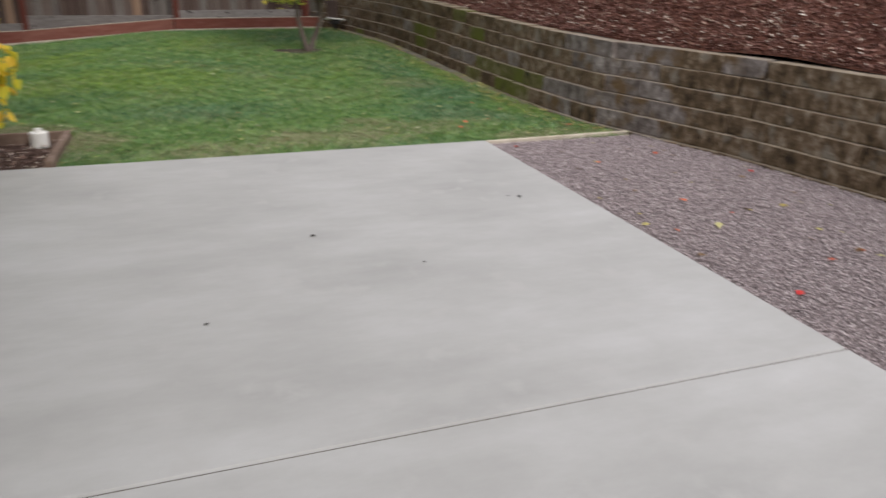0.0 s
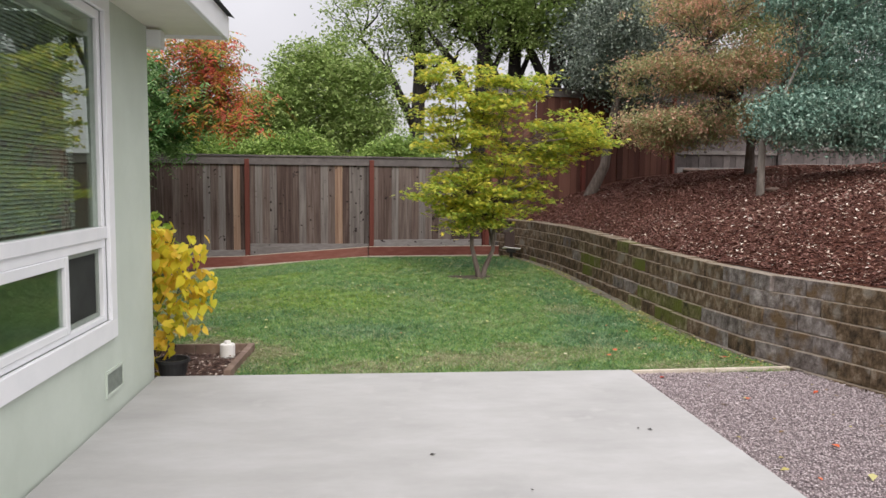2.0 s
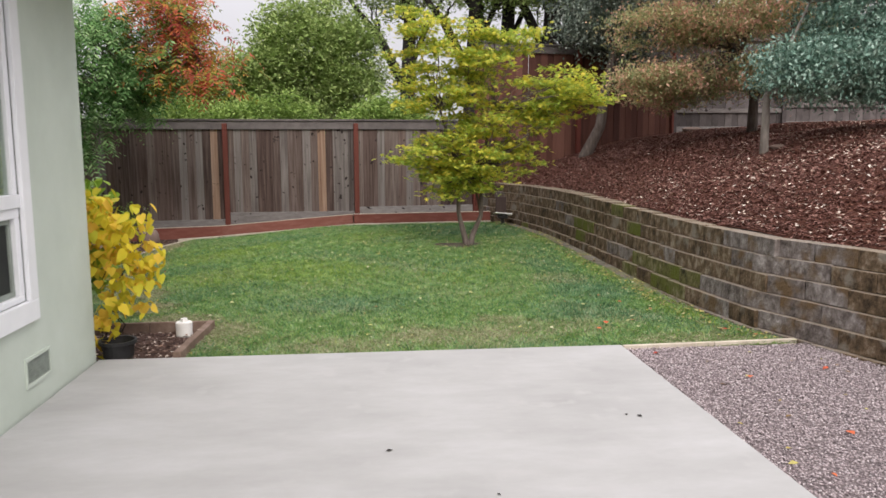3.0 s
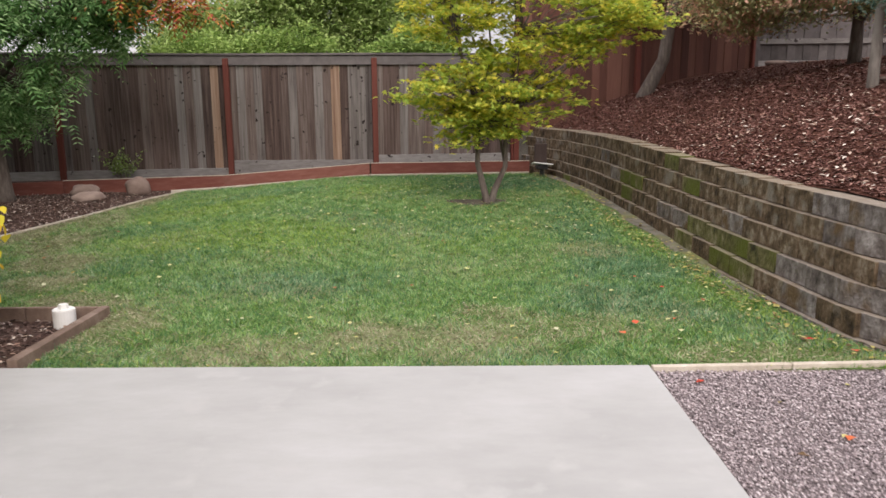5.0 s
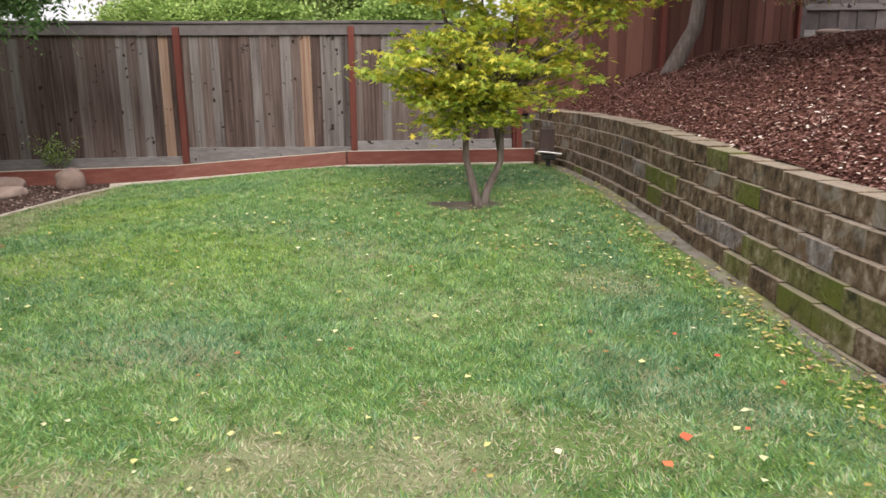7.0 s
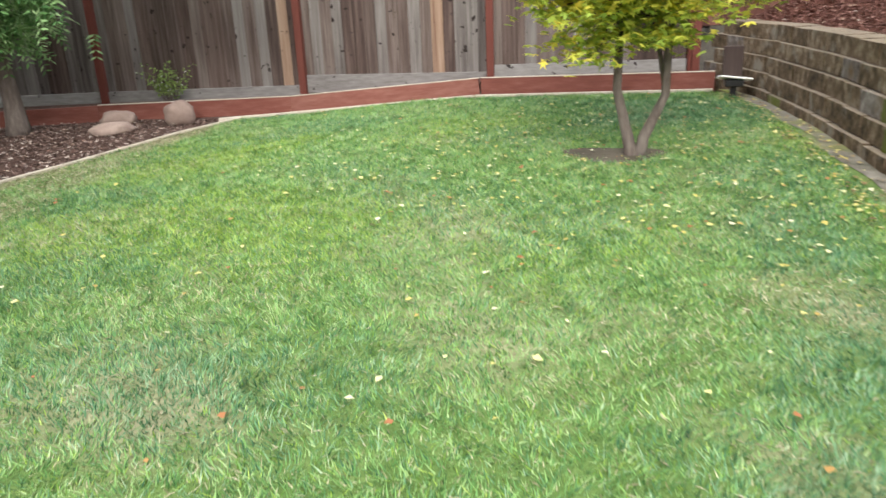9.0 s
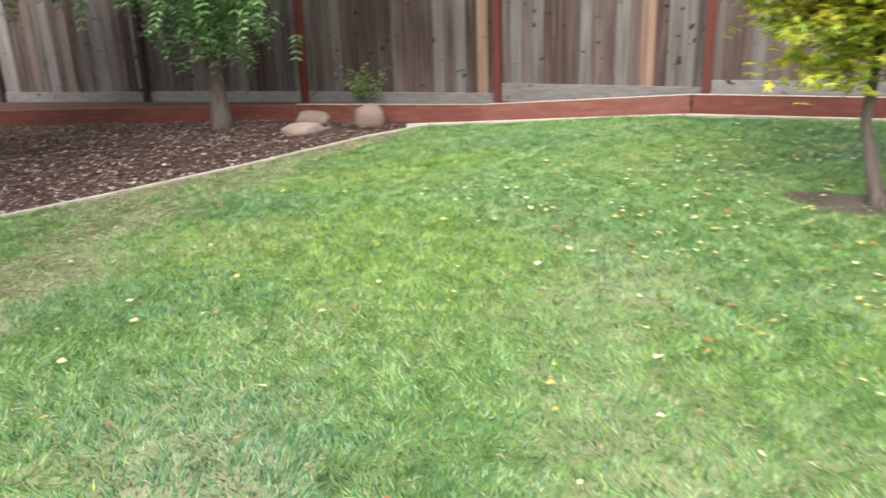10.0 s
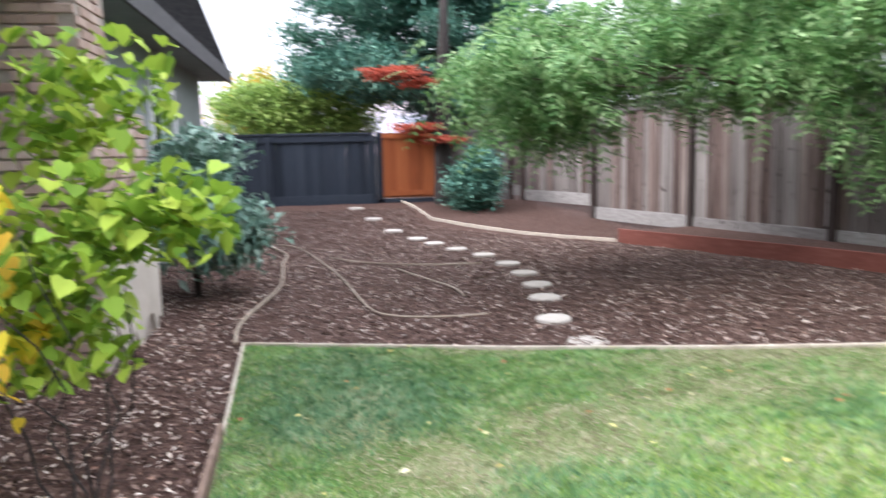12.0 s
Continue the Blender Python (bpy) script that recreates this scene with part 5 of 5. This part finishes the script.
tree("laurel_shrub", (-15.7, 4.55, 0.1), [[(0, 0, -0.1, 0.05), (0, 0, 0.8, 0.03)]], [((0, -0.1, 0.55), (0.5, 0.45, 0.6), 3), ((0.1, 0.1, 1.0), (0.35, 0.35, 0.35), 1)], M["bark_dark"], G["cedar"], "dark green shrub at the fence corner", "shrub",
     leaf_size=0.09, per=160, clump_r=0.25, n_clumps=60, flat=0.8, shell=0.5, seed=42)
tree("hydrangea_shrub", (-9.0, 0.3, -0.06), [[(0, 0, -0.1, 0.04), (0, 0, 0.9, 0.02)]], [((0, 0.0, 1.0), (0.55, 0.5, 0.6), 3), ((0.1, 0.3, 0.6), (0.5, 0.45, 0.3), 1.2)], M["bark_dark"], G["bluegreen"], "blue-green leafy shrub against the house", "shrub",
     leaf_size=0.14, per=90, clump_r=0.28, n_clumps=60, flat=0.6, shell=0.4, seed=43, aspect=0.4, droop=0.4)
tree("leafy_tree", (-14.5, 10.5, 0), [[(0, 0, -0.2, 0.2), (0, 0, 2.5, 0.14), (0, 0, 5, 0.06)]], [((0, 0, 4.2), (2.8, 2.0, 1.8), 4)], M["bark_dark"], G["light"], "light green tree beyond the side fence",
     leaf_size=0.15, per=170, clump_r=0.6, n_clumps=110, flat=0.6, shell=0.4, seed=46)
tree("leafy_tree", (-22.0, 1.0, 0), [[(0, 0, -0.2, 0.2), (0, 0, 2, 0.14), (0, 0, 4, 0.06)]], [((0, 0, 2.4), (1.6, 2.6, 1.0), 4)], M["bark_dark"], G["light"], "light green shrubs beyond the black fence", "shrub",
     leaf_size=0.15, per=170, clump_r=0.6, n_clumps=90, flat=0.6, shell=0.4, seed=47)
tree("gold_tree", (-24, 0.3, 0), [[(0, 0, -0.2, 0.15), (0, 0, 2, 0.08)]], [((0, 0, 2.6), (1.8, 1.6, 1.3), 3)], M["bark_dark"], G["gold"], "golden autumn tree beyond the black fence",
     leaf_size=0.16, per=110, clump_r=0.5, n_clumps=60, flat=0.7, shell=0.5, seed=44)

# distant ridge, its haze carried by the material colour
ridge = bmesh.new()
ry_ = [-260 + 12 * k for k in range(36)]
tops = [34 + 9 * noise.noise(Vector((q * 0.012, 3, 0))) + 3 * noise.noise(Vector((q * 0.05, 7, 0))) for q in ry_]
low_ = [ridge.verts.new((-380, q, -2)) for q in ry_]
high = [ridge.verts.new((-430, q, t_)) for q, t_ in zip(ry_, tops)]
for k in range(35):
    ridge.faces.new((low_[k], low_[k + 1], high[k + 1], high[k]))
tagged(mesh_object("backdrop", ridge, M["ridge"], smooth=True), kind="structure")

# ---- loose ground cover ----
def inside_lawn(p):
    return (p[:, 1] > lawn_bottom(p[:, 0]) + 0.01) & (p[:, 1] < lawn_top(p[:, 0]) - 0.02) & (p[:, 0] < wall_x(p[:, 1]) - 0.02 - 0.13 * smooth(1.5, 4.0, p[:, 1]))


def patchy(x, y, f, k):
    """Smooth uneven patches between 0 and 1."""
    return 0.5 + 0.25 * (np.sin(f * x + k + 1.7 * np.sin(0.8 * f * y + k)) + np.sin(1.3 * f * y - k + 1.4 * np.sin(0.7 * f * x + 2 * k)))


def blobs(x, y, spots):
    """Soft worn or lush spots: (x, y, half width, half depth, strength)."""
    edge = 0.35 * (patchy(x, y, 5.0, 2) - 0.5) + 0.25 * (patchy(x, y, 13.0, 5) - 0.5)
    out = np.zeros_like(x)
    for cx, cy, rx, ry, k in spots:
        out = np.maximum(out, k * smooth(1.25, 0.35, np.hypot((x - cx) / rx, (y - cy) / ry) + edge))
    return out


DRY = [(-3.85, 1.42, 0.45, 0.3, 0.9), (-4.3, 1.95, 0.45, 0.4, 0.6), (-4.6, 2.7, 0.5, 0.5, 0.75), (-5.05, 3.7, 0.45, 0.8, 0.7), (-5.2, 5.1, 0.4, 1.1, 0.55), (-3.3, 0.8, 0.4, 0.5, 0.6),
       (-1.2, 0.55, 0.9, 0.4, 0.5), (-0.4, 0.75, 0.9, 0.4, 0.45), (-0.8, 1.12, 0.3, 0.2, 0.6), (0.2, 2.9, 0.4, 0.35, 0.35), (-2.3, 0.35, 0.8, 0.35, 0.4), (0.8, 0.25, 0.7, 0.25, 0.55), (-5.62, 4.6, 0.28, 1.6, 0.8), (-5.3, 6.9, 0.3, 1.1, 0.75), (-6.15, 2.6, 0.2, 0.7, 0.5)]
LUSH = [(-5.5, 1.7, 1.0, 0.75, 0.85), (0.1, 1.4, 0.7, 0.6, 0.8), (0.35, 2.4, 0.5, 0.8, 0.75), (0.25, 3.7, 0.4, 0.7, 0.6), (-0.1, 7.1, 1.3, 1.0, 0.7), (-2.6, 1.9, 0.8, 0.5, 0.45)]
LIME = [(-4.2, 5.7, 1.0, 1.1, 0.8), (-2.9, 3.7, 1.3, 1.0, 0.65), (-3.8, 3.6, 0.8, 0.9, 0.6), (-1.8, 6.2, 1.0, 0.9, 0.45), (-0.9, 3.6, 0.7, 0.8, 0.35)]


def grass():
    n = 640000
    p = np.stack([rng.uniform(-6.7, 1.6, n), rng.uniform(0, 8.5, n)], 1)
    p = p[inside_lawn(p)]
    ang = np.arctan2((p[:, 1] - 5.3) / 0.22, (p[:, 0] + 0.70) / 0.36)
    p = p[np.hypot((p[:, 0] + 0.70) / 0.36, (p[:, 1] - 5.3) / 0.22) > 0.75 + 0.2 * np.sin(ang * 3) + 0.35 * rng.uniform(0, 1, len(p))]
    x, y = p[:, 0], p[:, 1]
    dry = np.clip(1.25 * blobs(x, y, DRY) + 0.10 + 0.18 * smooth(0.6, 0.9, patchy(x, y, 3.1, 2)), 0, 1)
    lush = blobs(x, y, LUSH) + 0.12 + 0.3 * smooth(0.55, 0.85, patchy(x, y, 2.3, 5))
    lime = blobs(x, y, LIME) + 0.12 + 0.55 * smooth(0.5, 0.2, wall_x(y) - x)
    kind = np.where(rng.uniform(0, 1, len(p)) < dry, 1, 0)
    kind = np.where((kind == 0) & (rng.uniform(0, 1, len(p)) < lush), 3, kind)
    kind = np.where((kind == 0) & (rng.uniform(0, 1, len(p)) < lime), 2, kind)
    thin = rng.uniform(0, 1, len(p)) > 0.45 * smooth(0.45, 0.8, dry)
    x, y, kind = x[thin], y[thin], kind[thin]
    m = len(x)
    z = level(x, y)
    a = rng.uniform(0, 2 * np.pi, m)
    tuft = 1 + 0.35 * np.sin(x * 37 + 4 * np.sin(y * 11)) * np.sin(y * 33 + 4 * np.sin(x * 13))
    h = rng.uniform(0.014, 0.036, m) * tuft * np.where(kind == 1, 0.75, 1.0) * np.where(kind == 3, 1.2, 1.0)
    w = rng.uniform(0.0022, 0.0048, m)
    way = 3.0 * np.sin(x * 9 + 2.5 * np.sin(y * 7)) + 2.0 * np.sin(y * 12 + 2 * np.sin(x * 6))
    swirl = np.stack([np.cos(way), np.sin(way)], 1) * 0.016
    lean = rng.normal(0, 0.017, (m, 2)) + swirl
    base = np.stack([x, y, z - 0.003], 1)
    off = np.stack([np.cos(a) * w, np.sin(a) * w, np.zeros(m)], 1)
    tip = base + np.stack([lean[:, 0], lean[:, 1], h], 1)
    v_ = np.stack([base - off, base + off, tip], 1)
    for k, (mat_, what) in enumerate((("grass", "short mid-green lawn grass blades"), ("grass_dry", "dry straw-coloured grass blades in worn patches"),
                                      ("grass_lime", "bright lime-green grass blades"), ("grass_lush", "dark lush green grass blades"))):
        vv_ = v_[kind == k].reshape(-1, 3)
        tagged(raw("grass", vv_, np.arange(len(vv_)).reshape(-1, 3), G[mat_]), what, "grass", kind="stuff")


grass()


def scatter(name, pts, z, size, mat, label, category, flat=0.85, aspect=0.6, seed=1, jitter=0.5, fold=0.1):
    c = np.stack([pts[:, 0], pts[:, 1], z], 1)
    v_, f_ = leaves(c, size, flat, aspect, 0, seed, jitter, fold)
    return tagged(raw(name, v_, f_, mat), label, category, kind="stuff")


p = np.stack([rng.uniform(-6.5, 1.5, 5200), rng.uniform(0, 8.4, 5200)], 1)
p = p[inside_lawn(p)]
keep = rng.uniform(0, 1, len(p)) < 0.11 + 0.8 * smooth(3.2, 0.6, np.hypot(p[:, 0] + 0.4, p[:, 1] - 5.5)) + 0.6 * smooth(0.9, 0.1, wall_x(p[:, 1]) - p[:, 0])
p = p[keep]
scatter("fallen_leaves", p, level(p[:, 0], p[:, 1]) + 0.026, 0.032, G["fallen"], "small fallen yellow leaves scattered on the lawn", "leaves", aspect=0.8, seed=2)
n_ = 150000
p = np.stack([rng.uniform(-6.6, 1.5, n_), rng.uniform(0.02, 7.5, n_)], 1)
p = p[inside_lawn(p)]
p = p[rng.uniform(0, 1, len(p)) < 0.03 + 0.9 * blobs(p[:, 0], p[:, 1], DRY) ** 1.5]
scatter("straw", p, level(p[:, 0], p[:, 1]) + rng.uniform(0.004, 0.018, len(p)), 0.032, G["straw"], "flattened dry straw lying in the worn lawn patches", "straw", flat=0.85, aspect=0.12, seed=22)
n_ = 2600
p = np.stack([rng.uniform(0.1, 1.5, n_), rng.uniform(0.1, 8.3, n_)], 1)
p = p[(p[:, 0] < wall_x(p[:, 1]) - 0.01) & (p[:, 0] > wall_x(p[:, 1]) - 0.35)]
scatter("fallen_leaves", p, level(p[:, 0], p[:, 1]) + 0.02, 0.036, G["fallen_brown"], "yellow and brown leaves gathered along the wall", "leaves", aspect=0.7, seed=3)
n_ = 110000
p = np.stack([rng.uniform(-16, -3.5, n_), rng.uniform(-0.9, 8.0, n_)], 1)
p = p[(p[:, 1] < 1.1) | (p[:, 0] < np.interp(p[:, 1], [0.96, 2.8, 4.2, 5.4, 8.05], [-6.7, -6.16, -5.83, -5.61, -5.14]))]
p = p[(p[:, 0] < -5.05) | (p[:, 1] > 0.03)]
p = p[(p[:, 1] < np.interp(p[:, 0], [-14.3, -11.73, -7.1, -4.72], [3.3, 5.7, 7.9, 8.4]))]
scatter("bark_chips", p, level(p[:, 0], p[:, 1]) - 0.016, 0.038, G["chip"], "dark brown bark chips covering the bed", "bark", flat=0.7, aspect=0.4, seed=4)
n_ = 9000
q = p[rng.integers(0, len(p), n_)]
q = q + rng.normal(0, 0.03, q.shape)
q = q[rng.uniform(0, 1, len(q)) < 0.35 + 0.65 * smooth(1.2, 0.6, q[:, 1]) + 0.5 * smooth(2.0, 0.3, np.hypot(q[:, 0] + 10.2, q[:, 1] - 1.3))]
scatter("leaf_litter", q, level(q[:, 0], q[:, 1]) + 0.0, 0.034, G["litter"], "pale dry leaf bits on the dark bark", "leaves", flat=0.8, aspect=0.5, seed=16)
n_ = 150000
s = rng.uniform(0, 1, n_) ** 1.3 * 7
yy = rng.uniform(-6, 9.6, n_)
p = np.stack([wall_x(yy) + 0.37 + s, yy], 1)
scatter("red_bark_chips", p, hill(p[:, 0], p[:, 1]) + 0.010, 0.04, G["chip_red"], "red brown bark chips covering the slope", "bark", flat=0.7, aspect=0.4, seed=5)
n_ = 16000
s = rng.uniform(0, 1, n_) ** 1.2 * 6
yy = rng.uniform(-6, 9.0, n_)
k_ = rng.uniform(0, 1, n_) < 0.15 + 0.85 * smooth(6.5, 1.0, yy)
p = np.stack([wall_x(yy) + 0.4 + s, yy], 1)[k_]
scatter("leaf_litter", p, hill(p[:, 0], p[:, 1]) + 0.020, 0.042, G["litter"], "dry tan leaves lying on the bark slope", "leaves", flat=0.75, aspect=0.5, seed=6)


p = np.stack([rng.uniform(-0.2, 1.4, 60), rng.uniform(0.15, 2.4, 60)], 1)
p = p[inside_lawn(p)]
p = p[rng.uniform(0, 1, len(p)) < smooth(-0.3, 1.0, p[:, 0])]
scatter("fallen_red_leaves", p[::4], level(p[::4, 0], p[::4, 1]) + 0.035, 0.045, G["fallen_red"], "bright red fallen maple leaves on the lawn corner", "leaves", aspect=0.9, seed=12)
p = np.stack([rng.uniform(0.1, 2.0, 90), rng.uniform(-4, -0.05, 90)], 1)
p = p[p[:, 0] < wall_x(p[:, 1]) - 0.03]
scatter("fallen_leaves", p[::2], np.full(len(p[::2]), -0.022), 0.05, G["fallen_brown"], "yellow fallen leaves on the gravel", "leaves", aspect=0.7, seed=13)
scatter("fallen_red_leaves", p[1::7], np.full(len(p[1::7]), -0.02), 0.05, G["fallen_red"], "red fallen leaves on the gravel", "leaves", aspect=0.7, seed=14)
p = np.array([(-0.50, -1.56), (-0.43, -1.59), (-1.42, -2.5), (-1.9, -1.95), (-2.55, -2.9), (-3.7, -2.6)])
scatter("debris_specks", p, np.full(len(p), 0.004), 0.03, M["bark_dark"], "tiny dark crumbs on the concrete patio", "debris", flat=0.98, seed=15)


def pebbles():
    n = 115000
    y = rng.uniform(-6.5, -0.02, n)
    x = rng.uniform(0, 1, n) * (wall_x(y) - 0.02) + 0.02
    c = np.stack([x, y, rng.uniform(-0.045, -0.025, n)], 1)
    s = rng.uniform(0.0035, 0.009, n)[:, None]
    octa = np.array([(1, 0, 0), (0, 1, 0), (-1, 0, 0), (0, -1, 0), (0, 0, 0.7), (0, 0, -0.7)], dtype=float)
    a = rng.uniform(0, 6.28, n)
    ca, sa = np.cos(a)[:, None], np.sin(a)[:, None]
    ex = rng.uniform(0.7, 1.4, n)[:, None]
    vx, vy = octa[None, :, 0] * ex, octa[None, :, 1]
    v_ = np.stack([(vx * ca - vy * sa), (vx * sa + vy * ca), np.repeat(octa[None, :, 2], n, 0)], -1) * s[:, None] + c[:, None]
    f0 = np.array([(0, 1, 4), (1, 2, 4), (2, 3, 4), (3, 0, 4), (1, 0, 5), (2, 1, 5), (3, 2, 5), (0, 3, 5)])
    f_ = (np.arange(n)[:, None, None] * 6 + f0[None]).reshape(-1, 3)
    tagged(raw("gravel", v_.reshape(-1, 3), f_, M["pebble"]), "loose small grey and pink gravel", "gravel", kind="stuff")


pebbles()
